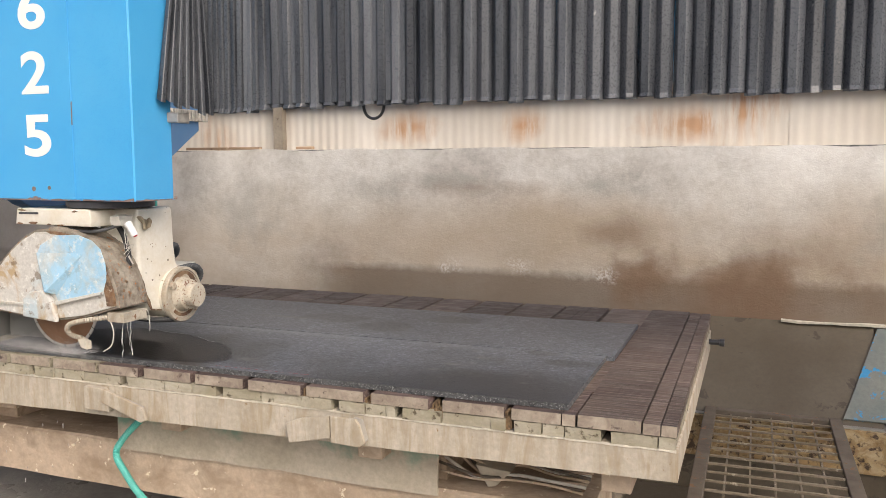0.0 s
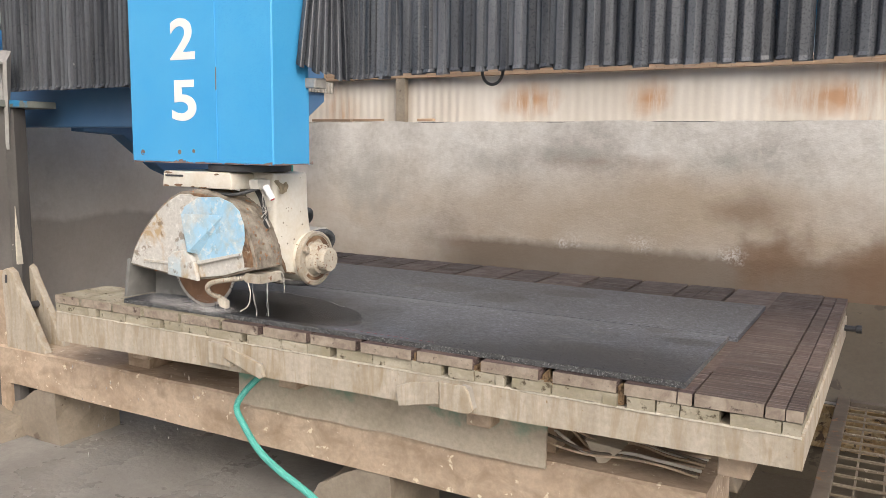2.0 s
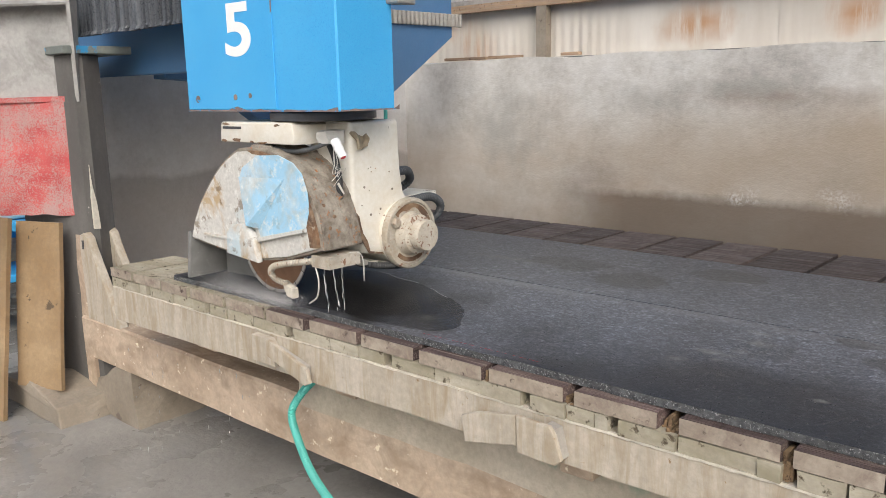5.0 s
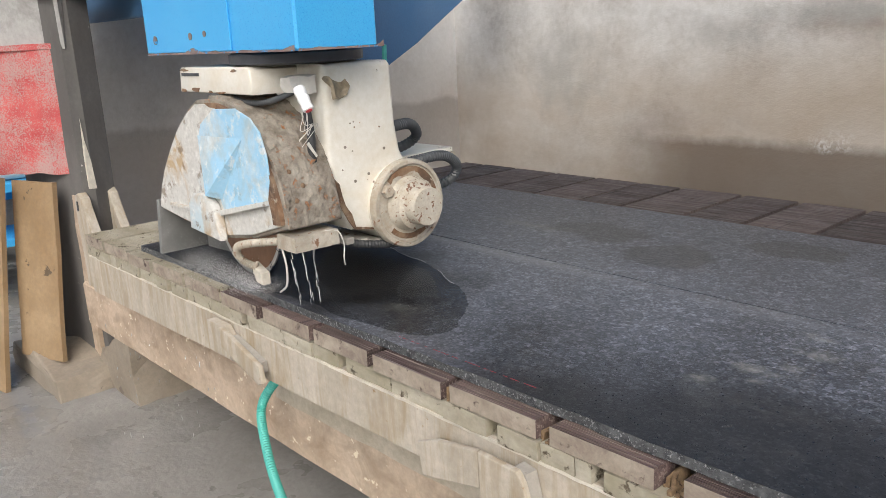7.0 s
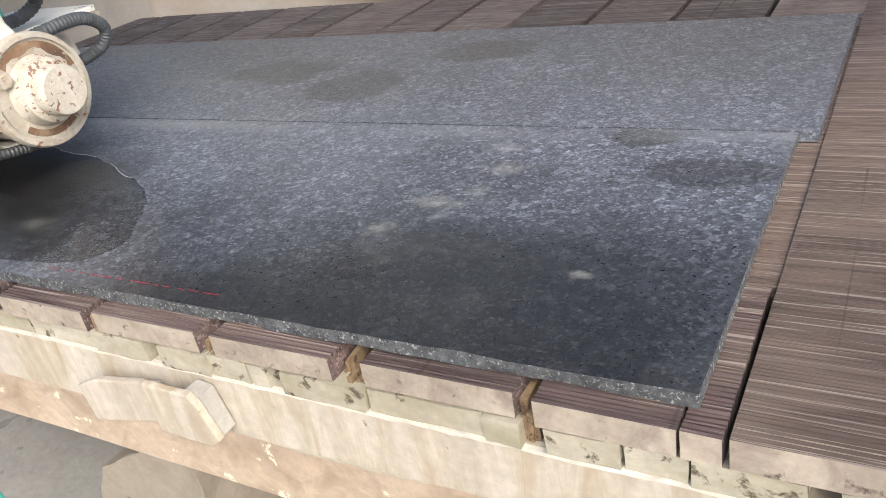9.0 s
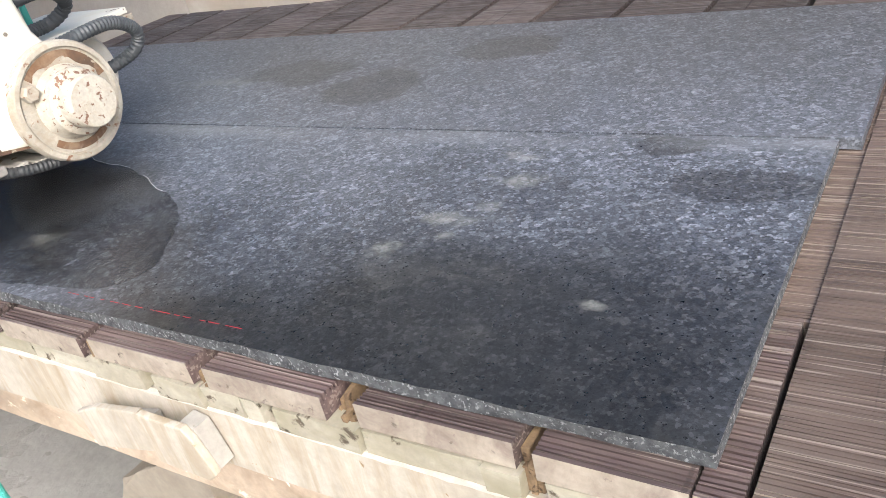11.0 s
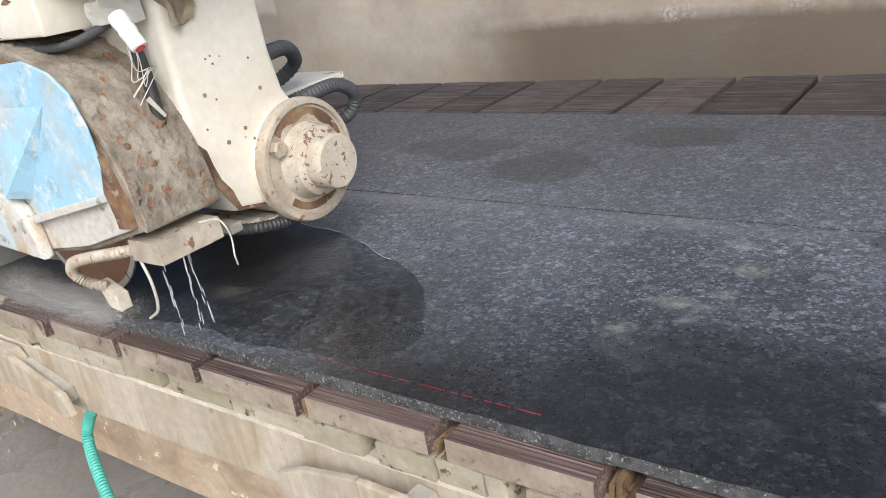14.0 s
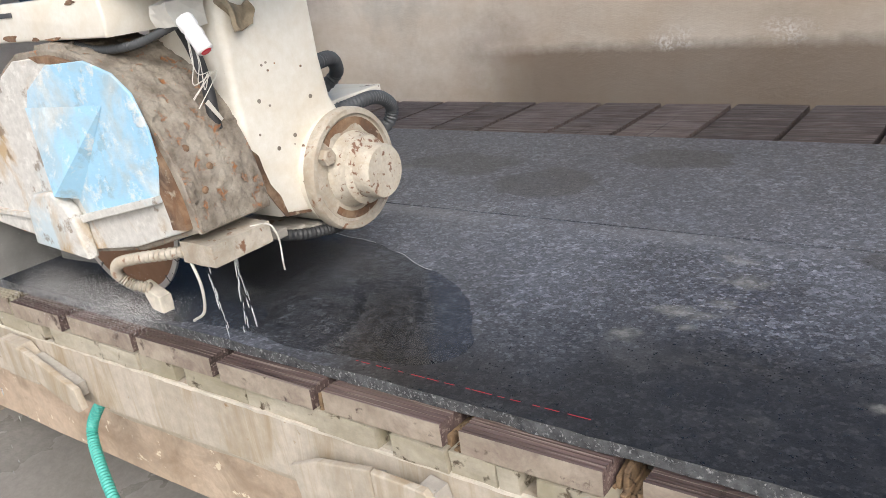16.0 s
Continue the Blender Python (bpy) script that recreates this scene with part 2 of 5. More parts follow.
    g.rough(g.ramp(line, (0.7, 0.6), (0.9, 0.9)))
    g.bump(g.math("ADD", g.noise(9, 8, 0.65), g.math("MULTIPLY", g.noise(60, 5, 0.7), 0.4)), 0.32, 0.02)
    return g.m


def skirt_material():
    """Mud-covered canvas whose old green paint shows in patches along the upper hem."""
    g = Graph("muddy_canvas", 0.85, random_shift=False)
    base = g.ramp(g.noise(3.0, 6, 0.6), (0.35, (0.40, 0.35, 0.275)), (0.65, (0.52, 0.465, 0.38)))
    base = g.mix(0.3, base, g.ramp(g.noise(45, 5, 0.7), (0.3, 0.3), (0.7, 0.75)), "OVERLAY")
    edge = g.math("ADD", g.axis(2), g.math("MULTIPLY", g.math("SUBTRACT", g.noise(5.0, 6, 0.65), 0.5), 0.34))
    g.colour(g.mix(g.math("MULTIPLY", g.ramp(edge, (0.47, 0.0), (0.53, 1.0)), 0.8), base, (0.13, 0.30, 0.225)))
    g.bump(g.noise(30, 6, 0.7), 0.5, 0.006)
    return g.m


def flap_material():
    """Red rubber under a dense spatter of dried grey slurry."""
    g = Graph("spattered_red_rubber", 0.85, random_shift=False)
    base = g.ramp(g.noise(7, 5), (0.35, (0.40, 0.06, 0.06)), (0.65, (0.52, 0.11, 0.105)))
    zone = g.noise(5.0, 4, 0.6)
    dots = g.math("ADD", g.noise(150, 3, 0.7), g.math("MULTIPLY", g.math("SUBTRACT", zone, 0.5), 0.75))
    g.colour(g.mix(g.math("MULTIPLY", g.ramp(dots, (0.44, 0.0), (0.60, 1.0)), 0.72), base, (0.36, 0.315, 0.295)))
    g.bump(g.noise(150, 3, 0.7), 0.6, 0.004)
    return g.m


def wood_material(name, dark, light, freq=90.0, along="x"):
    g = Graph(name, 0.7)
    st = {"x": (0.06, 1, 1), "y": (1, 0.06, 1)}[along]
    grain = g.noise(freq, 5, 0.6, st, 0.4)
    base = g.ramp(grain, (0.3, dark), (0.7, light))
    tint = g.ramp(g.info.outputs["Random"], (0.0, 0.6), (0.5, 1.0), (1.0, 1.3))
    base = g.mix(1.0, base, tint, "MULTIPLY")
    base = g.mix(g.math("MULTIPLY", g.ramp(g.noise(4.0, 6, 0.65), (0.45, 0.0), (0.7, 1.0)), 0.5), base, (0.16, 0.122, 0.10))
    cut = g.ramp(g.noise(190.0, 2, 0.5, (0.012, 1, 1)), (0.58, 0.0), (0.63, 1.0))
    score = g.ramp(g.noise(60.0, 2, 0.5, (1, 0.012, 1)), (0.66, 0.0), (0.70, 1.0))
    base = g.mix(g.math("MULTIPLY", cut, 0.5), base, (0.34, 0.285, 0.245))
    base = g.mix(g.math("MULTIPLY", score, 0.6), base, (0.025, 0.016, 0.014))
    g.colour(base)
    g.rough(g.ramp(g.noise(8, 4), (0.35, 0.45), (0.7, 0.85)))
    g.bump(g.math("ADD", grain, g.noise(40, 5)), 0.5, 0.004)
    return g.m


def sheet_material():
    g = Graph("rusty_sheet", 0.6, random_shift=False)
    base = g.ramp(g.noise(2.0, 6, 0.6, (1, 1, 0.25)), (0.3, (0.52, 0.47, 0.4)), (0.7, (0.72, 0.68, 0.62)))
    streak = g.noise(13.0, 6, 0.7, (1, 1, 0.12))
    where = g.ramp(g.noise(0.9, 3, 0.5), (0.58, 0.0), (0.72, 1.0))
    rust = g.math("MULTIPLY", g.ramp(streak, (0.42, 0.0), (0.62, 1.0)), where)
    for cx, w in ((-2.81, 0.36), (-0.57, 0.5), (-1.85, 0.22)):
        spot = g.blob((cx + 2.0, 0.0, 0.17), (w, 1, 0.16), 0.9, 0.3, 5.0)
        rust = g.math("MAXIMUM", rust, g.math("MULTIPLY", spot, g.ramp(streak, (0.36, 0.0), (0.54, 1.0))))
    base = g.mix(g.math("MULTIPLY", rust, 0.8), base, (0.44, 0.22, 0.085))
    g.colour(base)
    g.bump(g.noise(30, 5), 0.2, 0.004)
    return g.m


def floor_material():
    g = Graph("wet_slurry_floor", 0.35, random_shift=False)
    base = g.ramp(g.noise(1.1, 8, 0.62, None, 0.5), (0.3, (0.19, 0.18, 0.165)), (0.55, (0.27, 0.26, 0.243)), (0.75, (0.36, 0.348, 0.325)))
    base = g.mix(0.25, base, g.ramp(g.noise(35, 5), (0.3, 0.3), (0.7, 0.75)), "OVERLAY")
    g.colour(base)
    g.rough(g.ramp(g.noise(1.9, 5, 0.6), (0.4, 0.16), (0.62, 0.55)))
    g.bump(g.math("ADD", g.noise(5, 6, 0.6), g.math("MULTIPLY", g.noise(40, 4), 0.3)), 0.25, 0.02)
    return g.m


def guard_material(name, lime, paint, amount, stains=1.0):
    """Old light blue paint under lime crust, with ochre rust stains that bleed through."""
    g = Graph(name, 0.85)
    base = g.ramp(g.noise(55, 6, 0.7), (0.3, tuple(c * 0.72 for c in lime)), (0.7, lime))
    base = g.mix(g.math("MULTIPLY", g.ramp(g.noise(6, 7, 0.65, None, 0.5), (0.5 - amount, 0.0), (0.66 - amount, 1.0)), 0.8), base, paint)
    ochre = g.ramp(g.noise(8.5, 7, 0.6, (1, 1, 0.7), 0.7), (0.51, 0.0), (0.62, 1.0))
    base = g.mix(g.math("MULTIPLY", ochre, 0.75 * stains), base, (0.42, 0.27, 0.10))
    brown = g.ramp(g.noise(17, 8, 0.65), (0.575, 0.0), (0.63, 1.0))
    base = g.mix(g.math("MULTIPLY", brown, 0.7 * stains), base, (0.17, 0.115, 0.07))
    white = g.ramp(g.noise(24, 6, 0.7), (0.56, 0.0), (0.66, 1.0))
    g.colour(g.mix(g.math("MULTIPLY", white, 0.7), base, (0.76, 0.75, 0.71)))
    g.bump(g.math("ADD", g.noise(40, 6, 0.7), g.math("MULTIPLY", white, 0.6)), 0.5, 0.005)
    return g.m


MAT = {}
MAT["granite"] = granite_material()
MAT["granite_edge"] = worn("granite_edge", (0.04, 0.042, 0.046), (0.13, 0.135, 0.14), (0.36, 0.365, 0.37), 60, 160, 0.55, 0.7, 0, 0.9, None, None, 0.08)
MAT["wall"] = wall_material()
MAT["floor"] = floor_material()
MAT["sheet"] = sheet_material()
MAT["wood"] = wood_material("kerfed_wood", (0.050, 0.032, 0.032), (0.15, 0.103, 0.095))
MAT["wood_y"] = wood_material("kerfed_plank", (0.058, 0.039, 0.032), (0.165, 0.117, 0.094))
MAT["wood_dusty"] = wood_material("dusty_plank", (0.088, 0.064, 0.054), (0.225, 0.172, 0.146))
MAT["wood_pale"] = worn("limed_wood", (0.28, 0.25, 0.185), (0.43, 0.395, 0.32), (0.10, 0.078, 0.05), 9, 60, 0.585, 0.85, 0, 0.6, (0.4, 1, 1), (0.25, 0.225, 0.14, 0.6), 0.06)
MAT["wood_end"] = worn("end_grain", (0.26, 0.215, 0.17), (0.40, 0.345, 0.28), (0.08, 0.055, 0.045), 9, 70, 0.60, 0.85, 0, 0.6, None, (0.15, 0.11, 0.095, 0.65), 0.08)
MAT["table"] = worn("limed_steel", (0.38, 0.335, 0.27), (0.50, 0.455, 0.385), (0.27, 0.18, 0.09), 13.0, 50, 0.67, 0.75, 0, 0.35, (1, 1, 0.16), (0.31, 0.235, 0.14, 0.75), 0.06)
MAT["beam"] = worn("muddy_steel", (0.42, 0.325, 0.24), (0.54, 0.44, 0.34), (0.74, 0.67, 0.53), 6.5, 45, 0.635, 0.75, 0, 0.4, (0.6, 1, 0.8), (0.24, 0.17, 0.11, 0.6))
MAT["apron"] = skirt_material()
MAT["blue"] = worn("blue_paint", (0.055, 0.36, 0.76), (0.085, 0.42, 0.80), (0.16, 0.08, 0.06), 2.0, 260, 0.90, 0.35, 0, 0.03)
# darker copy of the blue paint, with the shade under the bridge in its colour
MAT["dull_blue"] = worn("shaded_blue_paint", (0.06, 0.15, 0.30), (0.10, 0.19, 0.33), (0.2, 0.19, 0.17), 1.6, 120, 0.72, 0.6, 0, 0.06)
MAT["blue_chip"] = worn("chipped_edge", (0.17, 0.12, 0.11), (0.27, 0.2, 0.175), (0.05, 0.3, 0.65), 14, 80, 0.57, 0.8, 0, 0.4)
MAT["white"] = plain("white_paint", (0.86, 0.86, 0.86), 0.5, 0, 0.03)
MAT["bellows"] = worn("dusty_black_vinyl", (0.030, 0.034, 0.042), (0.13, 0.14, 0.158), (0.3, 0.3, 0.3), 6.0, 160, 0.70, 0.3, 0, 0.03, (1, 1, 0.12))
MAT["cream"] = worn("cream_paint", (0.69, 0.66, 0.585), (0.75, 0.725, 0.655), (0.13, 0.08, 0.055), 5.0, 60, 0.675, 0.5, 0, 0.15, None, (0.6, 0.5, 0.34, 0.3))
MAT["guard_pale"] = guard_material("limed_guard", (0.66, 0.645, 0.605), (0.50, 0.62, 0.68), -0.03)
MAT["guard_blue"] = guard_material("faded_blue_guard", (0.62, 0.72, 0.77), (0.30, 0.57, 0.78), 0.13, 0.3)
MAT["rust"] = worn("rusty_rim", (0.13, 0.105, 0.08), (0.36, 0.325, 0.27), (0.36, 0.16, 0.065), 13.0, 130, 0.57, 0.9, 0, 1.0, None, (0.36, 0.325, 0.275, 0.6), 0.1)
MAT["steel"] = worn("scaled_steel", (0.36, 0.325, 0.265), (0.52, 0.48, 0.41), (0.24, 0.13, 0.075), 15.0, 90, 0.60, 0.6, 0.05, 0.5, None, (0.33, 0.255, 0.175, 0.6), 0.06)
MAT["grey_steel"] = worn("muddy_grey_steel", (0.30, 0.28, 0.25), (0.4, 0.38, 0.34), (0.17, 0.12, 0.08), 4.0, 50, 0.64, 0.8, 0, 0.4)
MAT["dark_steel"] = plain("dark_steel", (0.07, 0.072, 0.08), 0.5, 0.3)
MAT["blade"] = plain("blade_steel", (0.30, 0.17, 0.10), 0.45, 0.5, 0.3, 14, 0.1)
MAT["blade_rim"] = plain("blade_rim_steel", (0.62, 0.6, 0.57), 0.35, 0.8, 0.1)
MAT["rubber"] = plain("black_rubber", (0.035, 0.036, 0.038), 0.55, 0, 0.3, 30)
MAT["grey_rubber"] = plain("splashed_rubber", (0.17, 0.17, 0.165), 0.6, 0, 0.35, 12)
MAT["hose"] = plain("green_hose", (0.09, 0.43, 0.37), 0.45, 0, 0.15, 30)
MAT["grey_hose"] = plain("grey_hose", (0.075, 0.08, 0.086), 0.5, 0, 0.2, 30)
MAT["zinc"] = worn("galvanised_hood", (0.30, 0.295, 0.285), (0.42, 0.41, 0.395), (0.2, 0.175, 0.15), 2.4, 40, 0.68, 0.6, 0.1, 0.15, None, (0.17, 0.16, 0.145, 0.85))
MAT["red"] = flap_material()
MAT["soot"] = worn("sooty_plate", (0.095, 0.09, 0.086), (0.16, 0.152, 0.143), (0.5, 0.48, 0.45), 5.0, 60, 0.69, 0.8, 0, 0.3, (1, 1, 0.3))
MAT["card"] = worn("muddy_board", (0.25, 0.165, 0.085), (0.34, 0.245, 0.145), (0.11, 0.08, 0.05), 4.0, 40, 0.66, 0.8, 0, 0.2, None, (0.25, 0.175, 0.10, 0.6))
MAT["concrete"] = worn("splashed_concrete", (0.21, 0.175, 0.135), (0.30, 0.26, 0.21), (0.14, 0.11, 0.085), 3.0, 40, 0.66, 0.85, 0, 0.7)
MAT["wet_concrete"] = worn("brown_wet_concrete", (0.085, 0.068, 0.047), (0.125, 0.105, 0.078), (0.065, 0.053, 0.04), 1.6, 40, 0.62, 0.5, 0, 0.3)
MAT["lime"] = plain("lime_crust", (0.58, 0.54, 0.46), 0.9, 0, 0.25, 40, 0.6)
MAT["dirty_blue"] = worn("dirty_blue_plate", (0.13, 0.155, 0.155), (0.19, 0.20, 0.18), (0.04, 0.25, 0.5), 3.0, 40, 0.58, 0.7, 0, 0.3)
MAT["dark_rust"] = worn("dark_rusty_steel", (0.10, 0.08, 0.062), (0.16, 0.135, 0.11), (0.20, 0.11, 0.06), 6.0, 60, 0.6, 0.8, 0.1, 0.4)
MAT["brown_rust"] = worn("brown_rust", (0.085, 0.055, 0.038), (0.23, 0.125, 0.065), (0.42, 0.36, 0.28), 14.0, 70, 0.60, 0.85, 0, 0.7, None, (0.36, 0.26, 0.17, 0.6), 0.1)
MAT["splinter"] = worn("splintered_wood", (0.14, 0.09, 0.05), (0.28, 0.19, 0.105), (0.07, 0.045, 0.025), 30, 120, 0.56, 0.9, 0, 0.9, None, None, 0.1)
MAT["burlap"] = plain("burlap", (0.27, 0.225, 0.16), 0.9, 0, 0.4, 60, 0.8)
MAT["speckled"] = worn("speckled_cap", (0.44, 0.40, 0.33), (0.55, 0.515, 0.44), (0.20, 0.11, 0.07), 20.0, 120, 0.575, 0.55, 0.05, 0.4, None, (0.38, 0.30, 0.2, 0.5), 0.04)
MAT["grate"] = worn("rusty_grate", (0.15, 0.12, 0.085), (0.23, 0.19, 0.145), (0.34, 0.30, 0.24), 5.0, 60, 0.60, 0.75, 0.1, 0.4)
MAT["pit_crust"] = worn("rusty_crust", (0.19, 0.12, 0.055), (0.36, 0.255, 0.125), (0.07, 0.045, 0.03), 6.0, 50, 0.53, 0.85, 0, 1.0, None, (0.5, 0.42, 0.28, 0.7), 0.08)
MAT["yellow"] = plain("yellow_plastic", (0.85, 0.45, 0.03), 0.4, 0, 0.08)
MAT["far_sheet"] = plain("translucent_roofing", (0.50, 0.50, 0.49), 0.5, 0, 0.1, 5)
# dark grey of the unseen back wall, set to dim the slab's reflections
MAT["hall_dark"] = plain("dark_unseen_sheet", (0.16, 0.16, 0.155), 0.8, 0, 0.2, 3)
MAT["timber"] = wood_material("old_timber", (0.3, 0.19, 0.11), (0.48, 0.34, 0.22), 30.0)
MAT["pipe"] = plain("pale_plastic_pipe", (0.62, 0.6, 0.55), 0.5, 0, 0.15)


def glassy(name, colour, rough=0.05, alpha=0.6):
    m, nt, b = nodes_of(name)
    b.inputs["Base Color"].default_value = (*colour, 1)
    b.inputs["Roughness"].default_value = rough
    b.inputs["Transmission Weight"].default_value = alpha
    b.inputs["IOR"].default_value = 1.33
    return m


def thin(name, tint, cover, rough, white=False):
    """Thin water: light passes with a tint, a share of it is mirrored or scattered."""
    m, nt, p = nodes_of(name)
    clear = nt.nodes.new("ShaderNodeBsdfTransparent")
    clear.inputs[0].default_value = (*tint, 1)
    if white:
        p.inputs["Base Color"].default_value = (0.9, 0.9, 0.91, 1)
        p.inputs["Roughness"].default_value = rough
        surf = p
    else:
        surf = nt.nodes.new("ShaderNodeBsdfGlossy")
        surf.inputs["Roughness"].default_value = rough
    mx = nt.nodes.new("ShaderNodeMixShader")
    mx.inputs[0].default_value = cover
    nt.links.new(clear.outputs[0], mx.inputs[1])
    nt.links.new(surf.outputs[0], mx.inputs[2])
    nt.links.new(mx.outputs[0], nt.nodes["Material Output"].inputs[0])
    return m


roof, rt, rb_ = nodes_of("translucent_roof")
tl = rt.nodes.new("ShaderNodeBsdfTranslucent")
tl.inputs[0].default_value = (0.86, 0.88, 0.88, 1)
mx = rt.nodes.new("ShaderNodeMixShader")
mx.inputs[0].default_value = 0.6
rt.links.new(rb_.outputs[0], mx.inputs[1])
rt.links.new(tl.outputs[0], mx.inputs[2])
rt.links.new(mx.outputs[0], rt.nodes["Material Output"].inputs[0])
MAT["roof"] = roof
MAT["film"] = thin("water_film", (0.88, 0.88, 0.88), 0.04, 0.08)
MAT["foam"] = thin("water_foam", (1, 1, 1), 0.85, 0.3, True)
MAT["water"] = glassy("water", (0.9, 0.92, 0.93), 0.1, 0.7)
MAT["laser"] = nodes_of("laser_light")[0]
lb = MAT["laser"].node_tree.nodes["Principled BSDF"]
lb.inputs["Base Color"].default_value = (0.3, 0.015, 0.025, 1)
lb.inputs["Emission Color"].default_value, lb.inputs["Emission Strength"].default_value = (1, 0.03, 0.06, 1), 0.15


# ---------------- mesh helpers ----------------
def finish(bm, mat, name, smooth=False):
    bmesh.ops.recalc_face_normals(bm, faces=bm.faces)
    me = bpy.data.meshes.new(name)
    bm.to_mesh(me)
    bm.free()
    for m in (mat if isinstance(mat, (list, tuple)) else [mat]):
        me.materials.append(MAT[m])
    if smooth:
        me.polygons.foreach_set("use_smooth", [True] * len(me.polygons))
        me.set_sharp_from_angle(angle=radians(38))
    return me


def part(name, bm, mat, parent=None, label="", smooth=False):
    ob = new(name, finish(bm, mat, name, smooth))
    if parent:
        ob.parent = parent
    return tagged(ob, label)


def thing(name, x, y, z, label, category, group="", kind=""):
    ob = new(name)
    ob.location = (x, y, z)
    ob.empty_display_size = 0.1
    return tagged(ob, label, category, group, kind)


def solo(name, bm, mat, label, category="", group="", kind="", smooth=False, at=None):
    ob = part(name, bm, mat, None, "", smooth)
    if at is not None:
        ob.matrix_basis = at
    return tagged(ob, label, category, group, kind)


def rough_up(bm, amount, freq=9.0, seed=0):
    off = Vector((seed * 3.7, seed * 1.3, seed * 5.1))
    for v in bm.verts:
        v.co += noise.noise_vector(v.co * freq + off) * amount
    return bm


def box(x0, x1, y0, y1, z0, z1, bevel=0.004, seg=1, bm=None, cuts=0):
    bm = bm or bmesh.new()
    r = bmesh.ops.create_cube(bm, size=1.0)
    for v in r["verts"]:
        v.co = Vector(((x0 + x1) / 2 + v.co.x * (x1 - x0), (y0 + y1) / 2 + v.co.y * (y1 - y0), (z0 + z1) / 2 + v.co.z * (z1 - z0)))
    edges = list({e for v in r["verts"] for e in v.link_edges})
    if cuts:
        bmesh.ops.subdivide_edges(bm, edges=edges, cuts=cuts, use_grid_fill=True)
    elif bevel:
        bmesh.ops.bevel(bm, geom=edges, offset=bevel, segments=seg, profile=0.5, affect="EDGES")
    return bm


def prism(points, a0, a1, axis="y", bevel=0.0, seg=2, bm=None):
    """Extrudes a 2D outline. axis y: points are (x, z); axis x: (y, z); axis z: (x, y)."""
    bm = bm or bmesh.new()

    def at(p, a):
        return {"y": (p[0], a, p[1]), "x": (a, p[0], p[1]), "z": (p[0], p[1], a)}[axis]

    lo = [bm.verts.new(at(p, a0)) for p in points]
    hi = [bm.verts.new(at(p, a1)) for p in points]
    faces = [bm.faces.new(lo), bm.faces.new(hi[::-1])]
    n = len(points)
    for i in range(n):
        faces.append(bm.faces.new((lo[i], hi[i], hi[(i + 1) % n], lo[(i + 1) % n])))
    bmesh.ops.recalc_face_normals(bm, faces=faces)
    if bevel:
        bmesh.ops.bevel(bm, geom=[e for f in faces[:2] for e in f.edges], offset=bevel, segments=seg, profile=0.5, affect="EDGES")
    return bm


def lathe(profile, origin=(0, 0, 0), axis="x", steps=40, bm=None, caps=True):
    """Turns (along, radius) pairs about an axis."""
    bm = bm or bmesh.new()
    o = Vector(origin)
    rings = []
    for a, r in profile:
        ring = []
        for i in range(steps):
            t = 2 * math.pi * i / steps
            c, s = r * math.cos(t), r * math.sin(t)
            ring.append(bm.verts.new(o + Vector({"x": (a, c, s), "y": (c, a, s), "z": (c, s, a)}[axis])))
        rings.append(ring)
    for p, q in zip(rings, rings[1:]):
        for i in range(steps):
            bm.faces.new((p[i], p[(i + 1) % steps], q[(i + 1) % steps], q[i]))
    if caps:
        bm.faces.new(rings[0])
        bm.faces.new(rings[-1][::-1])
    else:
        p, q = rings[-1], rings[0]
        for i in range(steps):
            bm.faces.new((p[i], p[(i + 1) % steps], q[(i + 1) % steps], q[i]))
    return bm


def smooth_path(points, per=8):
    """A Catmull-Rom line through points."""
    p = [Vector(q) for q in points]
    p = [2 * p[0] - p[1]] + p + [2 * p[-1] - p[-2]]
    out = []
    for i in range(1, len(p) - 2):
        for k in range(per):
            t = k / per
            a, b, c, d = p[i - 1], p[i], p[i + 1], p[i + 2]
            out.append(0.5 * (2 * b + (c - a) * t + (2 * a - 5 * b + 4 * c - d) * t * t + (3 * b - a - 3 * c + d) * t ** 3))
    return out + [p[-2]]


def tube(points, radius, sides=10, per=8, rib=0.0, pitch=0.01, bm=None):
    """A round tube through points; rib gives a corrugated hose."""
    bm = bm or bmesh.new()
    line = smooth_path(points, per)
    if rib:
        far, fine = 0.0, [(line[0], radius)]
        k = 0
        for a, b in zip(line, line[1:]):
            seg = (b - a).length
            steps = max(1, int(seg / (pitch / 2)))
            for s in range(1, steps + 1):
                k += 1
                fine.append((a.lerp(b, s / steps), radius + (rib if k % 2 else -rib)))
    else:
        fine = [(p, radius) for p in line]
    rings, up = [], Vector((0.31, 0.17, 0.94))
    for i, (p, r) in enumerate(fine):
        d = (fine[min(i + 1, len(fine) - 1)][0] - fine[max(i - 1, 0)][0]).normalized()
        u = (up - d * up.dot(d)).normalized()
        w = d.cross(u)
        up = u
        rings.append([bm.verts.new(p + (u * math.cos(2 * math.pi * j / sides) + w * math.sin(2 * math.pi * j / sides)) * r) for j in range(sides)])
    for p, q in zip(rings, rings[1:]):
        for j in range(sides):
            bm.faces.new((p[j], p[(j + 1) % sides], q[(j + 1) % sides], q[j]))
    bm.faces.new(rings[0][::-1])
    bm.faces.new(rings[-1])
    return bm


